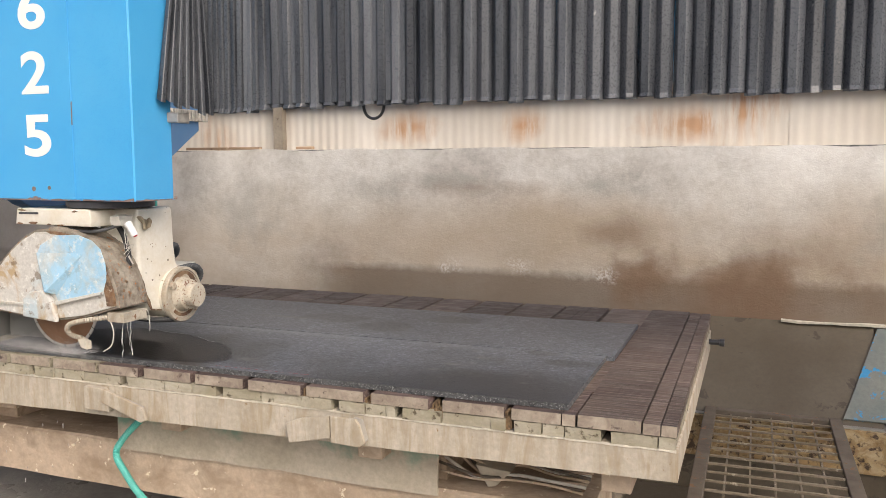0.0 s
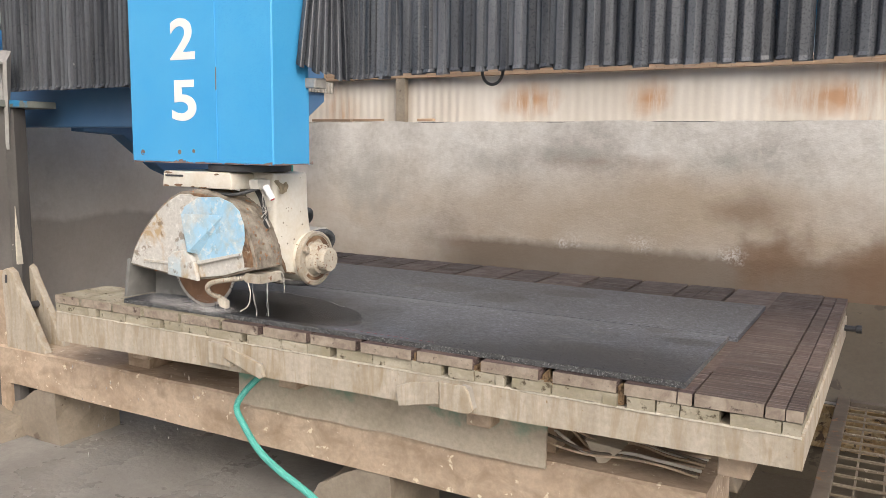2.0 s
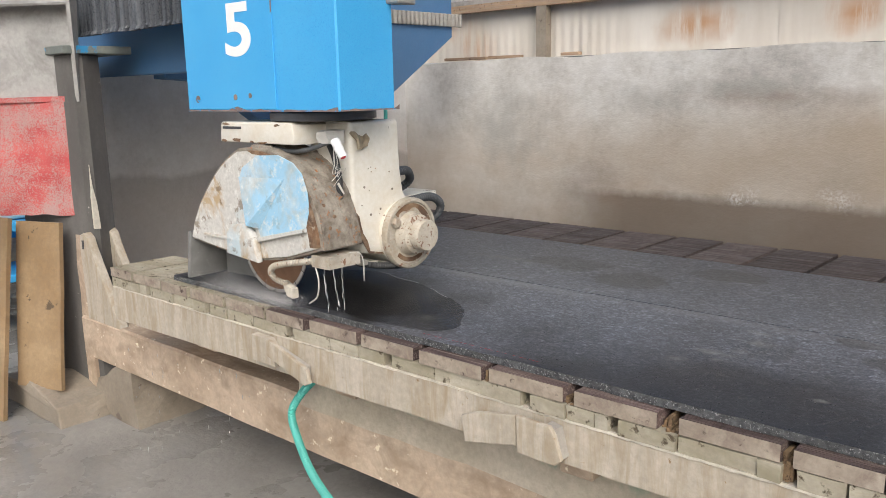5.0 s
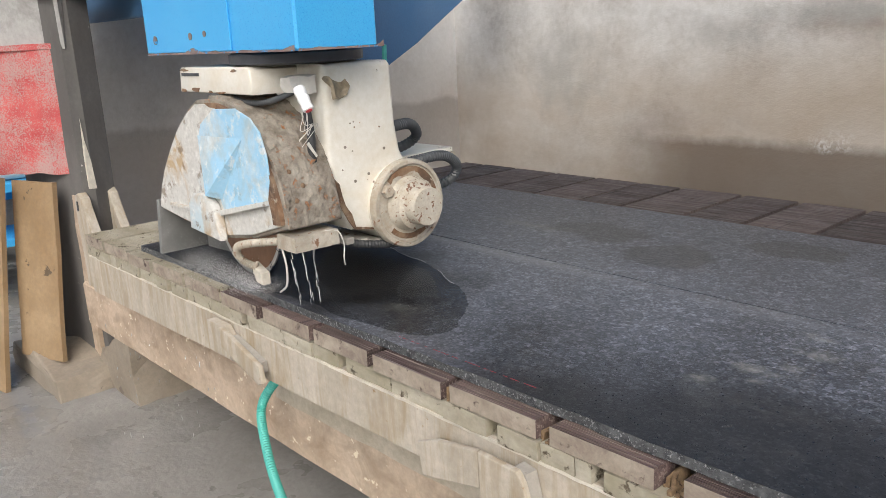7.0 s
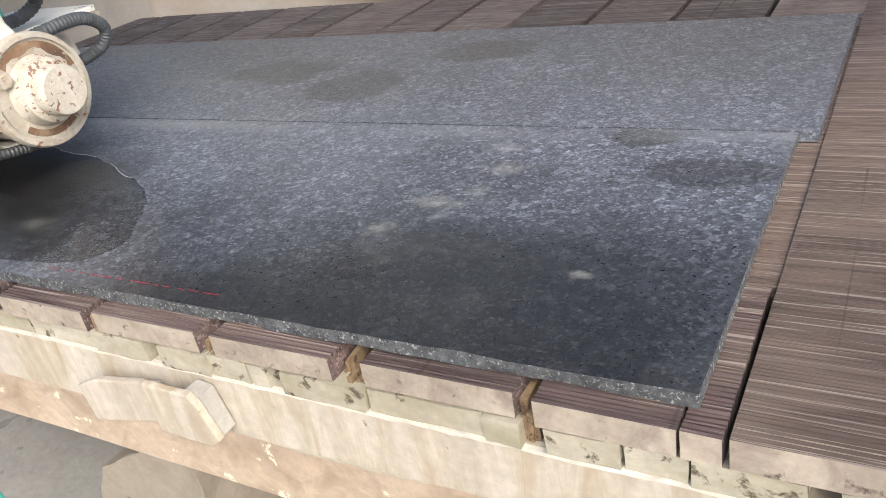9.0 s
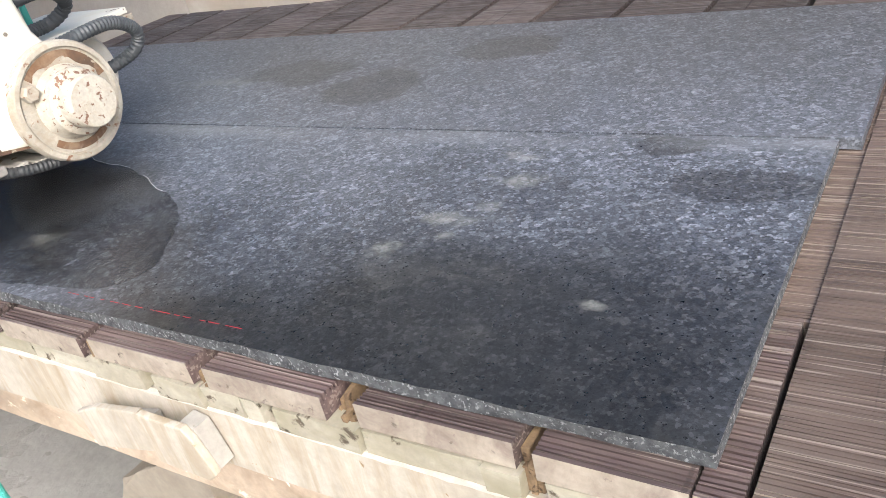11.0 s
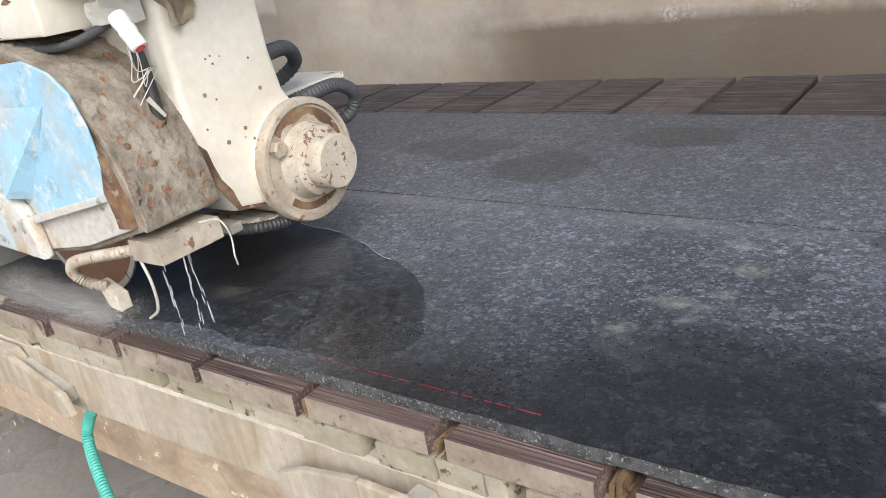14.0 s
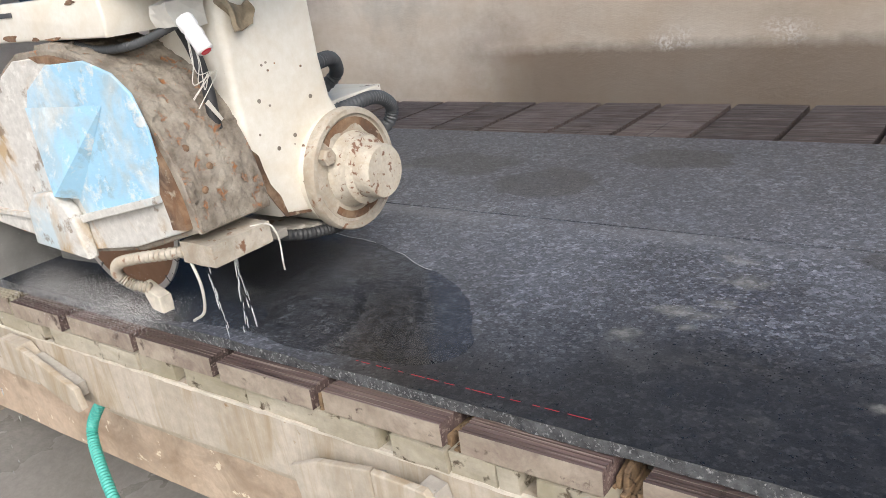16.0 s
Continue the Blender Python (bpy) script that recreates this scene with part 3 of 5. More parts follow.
def corrugated(x0, x1, z0, z1, y, pitch=0.06, depth=0.012, thick=0.003, plane="x"):
    """A wavy metal sheet with thickness."""
    bm = bmesh.new()
    n = max(4, int((x1 - x0) / pitch * 6))
    cols = []
    for side in (0, thick):
        col = []
        for i in range(n + 1):
            x = x0 + (x1 - x0) * i / n
            yy = y + depth * math.sin(2 * math.pi * x / pitch) + side
            col.append([bm.verts.new((x, yy, z) if plane == "x" else (yy, x, z)) for z in (z0, z1)])
        cols.append(col)
    for i in range(n):
        a, b = cols[0][i], cols[0][i + 1]
        c, d = cols[1][i], cols[1][i + 1]
        bm.faces.new((a[0], b[0], b[1], a[1]))
        bm.faces.new((c[0], c[1], d[1], d[0]))
        bm.faces.new((a[0], c[0], d[0], b[0]))
        bm.faces.new((a[1], b[1], d[1], c[1]))
    return bm


# ---------------- setting ----------------
FLOOR = -0.125
WALL_TOP = 1.705


def build_setting():
    # floor with the pit under the grating left open
    bm = bmesh.new()
    for x0, x1, y0, y1 in ((-14, 8, -10, 0.55), (-14, -0.95, 0.55, 12), (-0.95, 8, 3.6, 12)):
        box(x0, x1, y0, y1, -0.26, FLOOR, 0, 1, bm)
    solo("floor", bm, "floor", "grey wet concrete floor covered in stone slurry", "floor", kind="structure")
    bm = bmesh.new()
    for x0, x1, y0, y1 in ((-0.95, -0.75, 0.55, 3.6), (1.6, 8, 0.55, 3.6), (-0.75, 1.6, 2.8, 3.6)):
        box(x0, x1, y0, y1, -0.26, 0.0, 0, 1, bm)
    solo("raised_floor", bm, "floor", "raised wet concrete floor round the drain pit", "floor", kind="structure")
    bm = box(-0.95, 1.8, 0.45, 2.95, -0.62, -0.5, 0)
    box(-0.95, 1.8, 2.8, 2.95, -0.5, -0.26, 0, 1, bm)
    box(-0.95, 1.8, 0.45, 0.55, -0.5, -0.26, 0, 1, bm)
    box(-0.95, -0.75, 0.55, 2.8, -0.5, -0.26, 0, 1, bm)
    box(1.6, 1.8, 0.55, 2.8, -0.5, -0.26, 0, 1, bm)
    solo("pit", bm, "wet_concrete", "drain pit in the floor with rusty brown sides", "drain", kind="structure")
    # rust crust in a lighter band that stops where the pit's shade begins
    bm = box(-0.7, 1.55, 2.772, 2.799, -0.27, -0.006, 0, cuts=6)
    solo("pit_edge", rough_up(rough_up(bm, 0.010, 9), 0.005, 30), "pit_crust", "rusty yellow-brown crust on the lit part of the pit's far edge", "pit edge", kind="structure")
    # back wall with an uneven top, and the side wall that carries the runway
    bm = box(-5.3, 4.5, 3.55, 3.85, FLOOR, WALL_TOP, 0)
    bmesh.ops.subdivide_edges(bm, edges=[e for e in bm.edges if abs(e.verts[0].co.x - e.verts[1].co.x) > 1], cuts=90)
    for v in bm.verts:
        if v.co.z > 1.5:
            v.co.z += 0.02 * noise.noise(Vector((v.co.x * 3.1, v.co.y, 0)))
    solo("wall_back", bm, "wall", "low concrete wall with brown dust stains", "wall", kind="structure")
    solo("wall_side", box(-5.6, -5.3, 0.55, 3.85, FLOOR, WALL_TOP, 0.01), "wall", "low concrete wall under the machine runway", "wall", kind="structure")
    # sloping concrete apron at the foot of the wall
    solo("apron", prism([(2.85, 0.0), (3.545, 0.0), (3.545, 0.5)], -0.95, 0.72, "x", 0.006), "wet_concrete", "sloping grey concrete apron at the wall's foot", "apron", kind="structure")
    solo("ledge", rough_up(rough_up(box(0.15, 4.4, 3.505, 3.545, 0.492, 0.508, 0, cuts=40), 0.008, 6), 0.007, 22), "lime", "pale crusted ledge along the wall", "ledge", kind="structure")
    # hall behind
    solo("hall_wall_side", corrugated(-8, 10, FLOOR, 7, -9.5, 0.11, 0.010, 0.01, "y"), "far_sheet", "pale corrugated sheet wall of the hall", "wall", kind="structure", smooth=True)
    # added wall out of view; closes the yard and darkens what the slab mirrors
    solo("yard_wall", corrugated(-9.4, 8, FLOOR, 2.4, 9.0, 0.2, 0.03, 0.01, "x"), "hall_dark", "unseen dark grey sheet wall added behind the fence", "wall", kind="structure", smooth=True)
    # roof added above the view to close the hall, translucent to let daylight through
    solo("ceiling", box(-9.5, -4.5, 4.2, 9.0, 6.99, 7.0, 0), "roof", "unseen translucent sheet roof added over the hall", "ceiling", kind="structure")


build_setting()


def build_sheeting():
    """Sheets that stand on the back wall, with their posts and rail."""
    fence = thing("sheet_fence", -1.9, 3.66, WALL_TOP + 0.005, "cream corrugated metal sheets with rust streaks above the wall", "fence")
    o = Vector((-2.0, 3.66, 1.76))
    edges = [-5.3, -4.64, -4.0, -3.44, -2.29, -1.13, 0.05, 1.25, 2.45, 3.65]
    for i, (a, b) in enumerate(zip(edges, edges[1:])):
        bm = corrugated(a - o.x + 0.003, b - o.x + 0.02, 0.0, 0.46, 0.006 * (i % 2), 0.076, 0.003 if i < 3 else 0.0014)
        part("sheet", bm, "sheet", fence, smooth=True)
    part("rail", rough_up(box(-3.3, 5.6, -0.09, -0.03, 0.37, 0.43, 0, cuts=3), 0.006, 5), "timber", fence, "weathered timber rail")
    part("rail", box(-3.3, -1.5, -0.05, -0.012, 0.43, 0.47, 0.004), "zinc", fence, "pale metal rail")
    for x in (-2.045, 5.2):
        part("post", rough_up(box(x, x + 0.09, -0.085, -0.02, -0.005, 0.8, 0, cuts=4), 0.004, 14), "concrete", fence, "rough concrete post")
    # loose laths lying along the wall's top
    for x, l, a in ((-4.75, 0.42, 2), (-3.75, 0.16, -3), (-4.35, 0.3, 4)):
        solo("lath", rough_up(box(-l / 2, l / 2, -0.025, 0.025, 0.0, 0.022, 0.003), 0.003, 8), "timber", "short weathered lath lying on the wall", "lath", "laths on the wall", at=pose(x + 0.1, 3.6, WALL_TOP + 0.01, 0, 0, a))


build_sheeting()


# ---------------- the saw table ----------------
TOP = 0.782
FRONT_BLOCKS = [(-0.61, -0.567), (-0.779, -0.614), (-1.024, -0.806), (-1.29, -1.075), (-1.552, -1.323), (-1.797, -1.573), (-2.04, -1.824), (-2.285, -2.063),
                (-2.508, -2.31), (-2.755, -2.53), (-2.99, -2.775), (-3.19, -3.005), (-3.42, -3.21), (-3.61, -3.435)]
BACK_EDGES = [-0.29, -0.53, -0.775, -1.02, -1.269, -1.516, -1.763, -1.995, -2.271, -2.48, -2.722, -2.962, -3.23, -3.46, -3.61]
LEFT, RIGHT = -3.615, -0.248


def kerfed(w, length, h, pitch, depth, seed, cut_width=0.004):
    """A timber block whose top has saw kerfs running along its x side; origin at the lower front corner."""
    rng = random.Random(seed)
    pts = [(0.0, 0.0), (0.0, h)]
    y = pitch * rng.uniform(0.5, 1.0)
    while y < length - pitch * 0.6:
        d = depth * rng.uniform(0.5, 1.2)
        pts += [(y, h), (y + 0.0005, h - d), (y + cut_width, h - d), (y + cut_width + 0.0005, h - 0.001 * rng.random())]
        y += pitch * rng.uniform(0.75, 1.3)
    pts += [(length, h), (length, 0.0)]
    bm = prism(pts, 0, w, "x")
    return bm


def build_table():
    t = thing("saw_table", -2.03, 1.0, 0.41, "long saw table with limed steel edge and kerfed timber bed", "saw table")
    o = t.location

    def put(name, bm, mat, label="", smooth=False):
        bmesh.ops.translate(bm, vec=-Vector(o), verts=bm.verts)
        return part(name, bm, mat, t, label, smooth)

    # steel edge beams
    bm = bmesh.new()
    prism([(0.0, 0.601), (0.0, 0.695), (0.012, 0.702), (0.09, 0.702), (0.09, 0.601)], LEFT, RIGHT, "x", bm=bm)
    bmesh.ops.subdivide_edges(bm, edges=[e for e in bm.edges if abs(e.verts[0].co.x - e.verts[1].co.x) > 1], cuts=60)
    for v in bm.verts:
        if v.co.z < 0.65:
            v.co.z += 0.0145 * (v.co.x - RIGHT)
    rough_up(bm, 0.0025, 4)
    put("edge_beam", bm, "table", "front beam, cream with lime and rust runs")
    put("edge_beam", box(LEFT, RIGHT, 1.90, 1.985, 0.592, 0.702, 0.004), "table")
    put("end_beam", box(-0.333, RIGHT, 0.092, 1.888, 0.592, 0.702, 0.004), "table")
    put("end_beam", box(LEFT, -3.525, 0.092, 1.888, 0.592, 0.702, 0.004), "table")
    bm = box(LEFT + 0.01, RIGHT - 0.005, -0.0035, 0.004, 0.6965, 0.7025, 0)
    bmesh.ops.subdivide_edges(bm, edges=[e for e in bm.edges if abs(e.verts[0].co.x - e.verts[1].co.x) > 1], cuts=220)
    put("lime_ridge", rough_up(bm, 0.0022, 45), "lime", "pale ridge of dried lime")
    put("bed_plate", box(-3.52, -0.338, 0.095, 1.885, 0.64, 0.70, 0.002), "table")
    for i in range(4):
        x = -3.2 + i * 0.9
        put("cross_beam", box(x, x + 0.1, 0.1, 1.88, 0.50, 0.638, 0.004), "beam")
    # lower row of short timber pieces along the front
    rng = random.Random(3)
    x = LEFT + 0.005
    holes = (-1.934, -1.434, -1.185, -0.47, -0.785, -2.388, -2.87, -3.3)
    while x < RIGHT - 0.025:
        w = rng.uniform(0.07, 0.19)
        x1 = min(x + w, RIGHT - 0.007)
        if x1 - x > 0.03:
            for hx in holes:
                if x < hx - 0.014 < x1:
                    x1 = hx - 0.014
            if x1 - x > 0.02:
                bm = rough_up(box(x + 0.0015, x1 - 0.0015, -0.003 + rng.uniform(-0.004, 0.003), 0.16, 0.703, 0.742 + rng.uniform(-0.003, 0.0), 0, cuts=2), 0.003, 25, rng.random())
                put("packing_block", bm, "wood_pale")
        x = x1 + 0.0005
        for hx in holes:
            if abs(x - (hx - 0.014)) < 0.003:
                x = hx + 0.014
    # front row of kerfed blocks
    for i, (a, b) in enumerate(FRONT_BLOCKS):
        bm = kerfed(b - a, 0.30, TOP - 0.744, 0.0072, 0.010, i + 5, 0.003)
        rough_up(bm, 0.0012, 30, i)
        bmesh.ops.translate(bm, vec=(a, -0.003 + rng.uniform(-0.006, 0.004), 0.744), verts=bm.verts)
        for f in bm.faces:
            f.material_index = 1 if f.normal.y < -0.8 and f.calc_center_median().y < 0.004 and f.calc_center_median().y < min(v.co.y for v in bm.verts) + 0.003 and f.calc_area() > 0.0008 else 0
        put("bed_block", bm, ("wood", "wood_end") if i < 9 else ("wood_pale", "wood_end"))
    # splintered wood left in the wider gaps
    for i, (a, b) in enumerate(((-1.075, -1.024), (-0.806, -0.779), (-1.323, -1.29), (-1.573, -1.552))):
        bm = bmesh.new()
        for k in range(9):
            x = a + (b - a) * (k + 0.5) / 9
            box(x - 0.004, x + 0.004, rng.uniform(0.0, 0.03), 0.07, 0.703, 0.703 + rng.uniform(0.03, 0.07), 0.001, 1, bm)
        tagged(put("splintered_wood", rough_up(bm, 0.008, 34, i), "splinter", "broken splintered wood in the gap"), kind="stuff")
    # hidden deck under the slabs
    put("deck", box(-3.585, -0.648, 0.30, 1.45, 0.71, 0.765, 0.002), "wood")
    # back row
    for i, (b, a) in enumerate(zip(BACK_EDGES[1:], BACK_EDGES[2:])):
        gap = rng.uniform(0.014, 0.024)
        bm = kerfed(b - a - gap, 0.56, TOP - 0.71, 0.011, 0.010, i + 60, 0.0034)
        bmesh.ops.translate(bm, vec=(a, 1.452 + rng.uniform(-0.004, 0.004), 0.708), verts=bm.verts)
        put("bed_block", bm, "wood_dusty")
    # long planks across the end
    for k, (a, b) in enumerate(((-0.559, -0.360), (-0.355, -0.302), (-0.2985, -0.252))):
        y = -0.008
        cuts = (0.66, 1.36, 2.02) if k == 0 else (0.48, 0.86, 1.42, 2.02)
        for j, y1 in enumerate(cuts):
            bm = kerfed(b - a, y1 - y - 0.004, TOP - 0.745 + (0.003 if k == 0 else -0.002), 0.0066, 0.006, 100 + 10 * k + j, 0.0016)
            bmesh.ops.translate(bm, vec=(a, y, 0.745), verts=bm.verts)
            for f in bm.faces:
                f.material_index = 1 if f.normal.y < -0.8 and j == 0 and f.calc_center_median().y < 0.02 else 0
            put("end_plank", bm, ("wood_y", "wood_end"))
            y = y1
    y = 0.292
    for j, y1 in enumerate((0.80, 1.448)):
        bm = kerfed(0.0845, y1 - y - 0.004, TOP - 0.747, 0.0066, 0.006, 150 + j, 0.0018)
        bmesh.ops.translate(bm, vec=(-0.645, y, 0.745), verts=bm.verts)
        put("end_plank", bm, "wood_y")
        y = y1
    put("end_packing", rough_up(box(-0.318, -0.254, 0.162, 1.98, 0.703, 0.744, 0, cuts=6), 0.003, 20), "wood_pale")
    # stop brackets on the front: a square plate and a tapered wedge each, standing off the beam on spacers
    def plate(name, pts, y0, y1, mat="table"):
        put(name, rough_up(prism(pts, y0, y1, "y", 0.003), 0.0022, 22), mat)

    plate("stop_block", [(-2.566, 0.600), (-2.566, 0.690), (-2.475, 0.690), (-2.44, 0.655), (-2.444, 0.597)], -0.034, -0.003)
    plate("stop_wedge", [(-2.468, 0.692), (-2.452, 0.690), (-2.262, 0.632), (-2.249, 0.588), (-2.272, 0.576), (-2.466, 0.636)], -0.046, -0.030)
    plate("wedge_spacer", [(-2.44, 0.668), (-2.29, 0.628), (-2.29, 0.596), (-2.44, 0.64)], -0.031, -0.002, "grey_steel")
    plate("stop_wedge", [(-1.617, 0.648), (-1.56, 0.672), (-1.44, 0.693), (-1.436, 0.612), (-1.606, 0.574)], -0.042, -0.028)
    plate("wedge_spacer", [(-1.58, 0.638), (-1.44, 0.668), (-1.44, 0.62), (-1.57, 0.592)], -0.029, -0.002, "grey_steel")
    plate("stop_block", [(-1.432, 0.597), (-1.434, 0.695), (-1.334, 0.692), (-1.318, 0.674), (-1.300, 0.612), (-1.32, 0.594)], -0.046, -0.032)
    plate("block_cheek", [(-1.352, 0.69), (-1.322, 0.685), (-1.302, 0.612), (-1.334, 0.606)], -0.033, -0.002, "grey_steel")
    # drops that run off the wet end of the bed
    bm = bmesh.new()
    for i in range(34):
        x, z = rng.uniform(-3.5, -2.6), rng.uniform(-0.05, 0.54)
        m = Matrix.Translation((x, rng.uniform(-0.03, 0.02), z)) @ Matrix.Diagonal((1, 1, rng.uniform(3, 9), 1))
        bmesh.ops.create_icosphere(bm, subdivisions=1, radius=rng.uniform(0.0008, 0.0018), matrix=m)
    tagged(put("dripping_water", bm, "water", "drops of water falling from the bed", True), kind="stuff")
    put("pin", lathe([(0, 0.014), (0.05, 0.014), (0.052, 0.02), (0.075, 0.02)], (RIGHT, 1.80, 0.675), "x", 16), "dark_steel")
    return t


build_table()


def build_base():
    b = thing("table_base", -2.2, 0.4, 0.0, "mud-coloured steel base frame under the saw table", "machine base")
    o = b.location

    def put(name, bm, mat, label="", smooth=False):
        bmesh.ops.translate(bm, vec=-Vector(o), verts=bm.verts)
        return part(name, bm, mat, b, label, smooth)

    bm = prism([(0.21, 0.168), (0.21, 0.368), (0.22, 0.378), (0.66, 0.378), (0.66, 0.168)], -4.44, -0.55, "x")
    bmesh.ops.subdivide_edges(bm, edges=[e for e in bm.edges if abs(e.verts[0].co.x - e.verts[1].co.x) > 1], cuts=50)
    put("side_beam", rough_up(bm, 0.004, 3), "beam", "long box beam crusted with slurry and flaking paint")
    put("side_beam", box(-4.44, -0.55, 1.45, 1.85, 0.168, 0.378, 0.006), "beam")
    for x in (-4.2, -2.04, -0.8):
        bm = prism([(x - 0.24, FLOOR), (x + 0.26, FLOOR), (x + 0.22, 0.171), (x + 0.09, 0.171), (x + 0.02, 0.14), (x - 0.13, 0.06)], 0.215, 0.6, "y")
        bmesh.ops.subdivide_edges(bm, edges=bm.edges[:], cuts=3, use_grid_fill=True)
        put("foot", rough_up(rough_up(bm, 0.016, 6, x), 0.008, 24, x), "concrete", "cracked concrete footing")
        put("foot", prism([(x - 0.16, FLOOR), (x + 0.16, FLOOR), (x + 0.1, 0.171), (x - 0.1, 0.171)], 1.47, 1.83, "y", 0.01), "concrete")
    for x in (-3.4, -2.3, -1.2):
        put("riser", box(x - 0.08, x + 0.08, 0.3, 0.5, 0.376, 0.502, 0.004), "beam")
        put("riser", box(x - 0.08, x + 0.08, 1.5, 1.7, 0.376, 0.502, 0.004), "beam")
    # hinge lugs for tilting; the slot in each tip is a painted dark hole
    for y, dx in ((0.215, 0.0), (0.365, -0.05)):
        lug = put("hinge_lug", prism([(-4.37 + dx, 0.37), (-4.385 + dx, 0.77), (-4.37 + dx, 0.81), (-4.335 + dx, 0.823), (-4.295 + dx, 0.80), (-4.27 + dx, 0.745), (-4.03 + dx, 0.37)], y, y + 0.045, "y", 0.005), "table", "muddy steel hinge lug")
        put("slot", prism([(-4.352 + dx, 0.74), (-4.336 + dx, 0.74), (-4.332 + dx, 0.785), (-4.35 + dx, 0.785)], y - 0.003, y + 0.002, "y"), "dark_steel", "dark patch painted as the slot's shaded hole")
    put("hinge_pin", lathe([(0, 0.02), (0.11, 0.02)], (-4.30, 0.262, 0.60), "y", 20), "dark_steel")
    put("leg", rough_up(box(-4.56, -4.375, 0.225, 0.36, FLOOR, 0.80, 0, cuts=5), 0.006, 7), "beam")
    # stained skirt between the base and the table
    bm = box(-2.60, -1.112, 0.188, 0.200, 0.358, 0.545, 0, cuts=14)
    for v in bm.verts:
        v.co += Vector((0.008 * noise.noise(v.co * 5), 0.012 * noise.noise(v.co * 3 + Vector((3, 0, 0))), 0.012 * noise.noise(v.co * 6 + Vector((0, 0, 7)))))
    put("skirt", bm, "apron", "muddy skirt with green paint showing through", True)
    return b


build_base()


def build_cables():
    rng = random.Random(11)
    for i in range(8):
        y = 0.25 + 0.03 * i
        pts = [(-1.15, y, 0.435 + 0.02 * i), (-0.98, y - 0.03, 0.395 + rng.uniform(0, 0.08)), (-0.86, y + 0.02, 0.39 + rng.uniform(0, 0.06)), (-0.72, y, 0.405 + rng.uniform(0, 0.03)), (-0.6, y + 0.06, 0.392)]
        solo("cable", tube(pts, 0.0045 + 0.001 * (i % 3), 8), ("beam", "dark_rust", "pipe", "beam")[i % 4], "muddy cable lying on the base beam", "cable", "cables under the table", smooth=True)
    solo("junction_plate", rough_up(prism([(-1.0, 0.46), (-0.86, 0.45), (-0.92, 0.385), (-0.95, 0.38)], 0.28, 0.38, "y", 0.004), 0.003, 20), "apron", "bent greenish plate among the cables", "plate")


build_cables()

# green hose that hangs from under the table to the floor
solo("hose", tube([(-2.36, 0.17, 0.62), (-2.42, 0.135, 0.53), (-2.49, 0.105, 0.45), (-2.525, 0.085, 0.375), (-2.436, 0.04, 0.315), (-2.325, 0.0, 0.25), (-2.18, -0.04, 0.205), (-1.955, -0.08, 0.14), (-1.7, -0.12, 0.0), (-1.5, -0.15, FLOOR + 0.02), (-1.1, -0.2, FLOOR + 0.016)], 0.0138, 12, 10, 0.0011, 0.007),
     "hose", "ribbed turquoise green water hose hanging to the floor", "hose", smooth=True)


def slab(name, x0, x1, y0, y1, label, ragged, edge="granite_edge"):
    bm = bmesh.new()
    n = 90
    rng = random.Random(int(y0 * 100) + 2)
    z0, z1 = TOP + 0.001, TOP + 0.021
    rows = []
    for (y, z, k) in ((y0, z0, 1), (y0, z1, 1), (y1, z1, 0), (y1, z0, 0)):
        row = []
        for i in range(n + 1):
            x = x0 + (x1 - x0) * i / n
            d = ragged * (0.5 * rng.random() + noise.noise(Vector((x * 14, k * 3, z * 50)))) if k else 0
            row.append(bm.verts.new((x, y - d, z)))
        rows.append(row)
    for a in range(4):
        for i in range(n):
            f = bm.faces.new((rows[a][i], rows[a][i + 1], rows[(a + 1) % 4][i + 1], rows[(a + 1) % 4][i]))
            f.material_index = 0 if a == 1 else 1
    for i in (0, n):
        f = bm.faces.new([rows[a][i] for a in range(4)])
        f.material_index = 1
    return solo(name, bm, ("granite", edge), label, "stone slab", "granite slabs on the table")


slab("granite_slab", -3.16, -0.598, 0.034, 0.752, "dark grey granite slab, wet and smeared, being sawn", 0.004)
slab("granite_slab", -3.36, -0.566, 0.759, 1.478, "dark grey granite slab lying behind another, partly dry", 0.002, "granite")


# ---------------- the saw head that travels along the bridge ----------------
HEAD = Vector((-2.6, 0.15, 0.802))
SPEED = 0.0388
PIVOT = Vector((-2.107, 0.40, 1.015))   # pivot cap in the head's drawing
PIVOT_AT = Vector((-2.045, 0.39, 1.015))  # where that cap stands at seven seconds
SIZE = 0.925


def in_place(p):
    """From the head's drawing to the head's own space."""
    return (Vector(p) - PIVOT) * SIZE + PIVOT_AT - HEAD


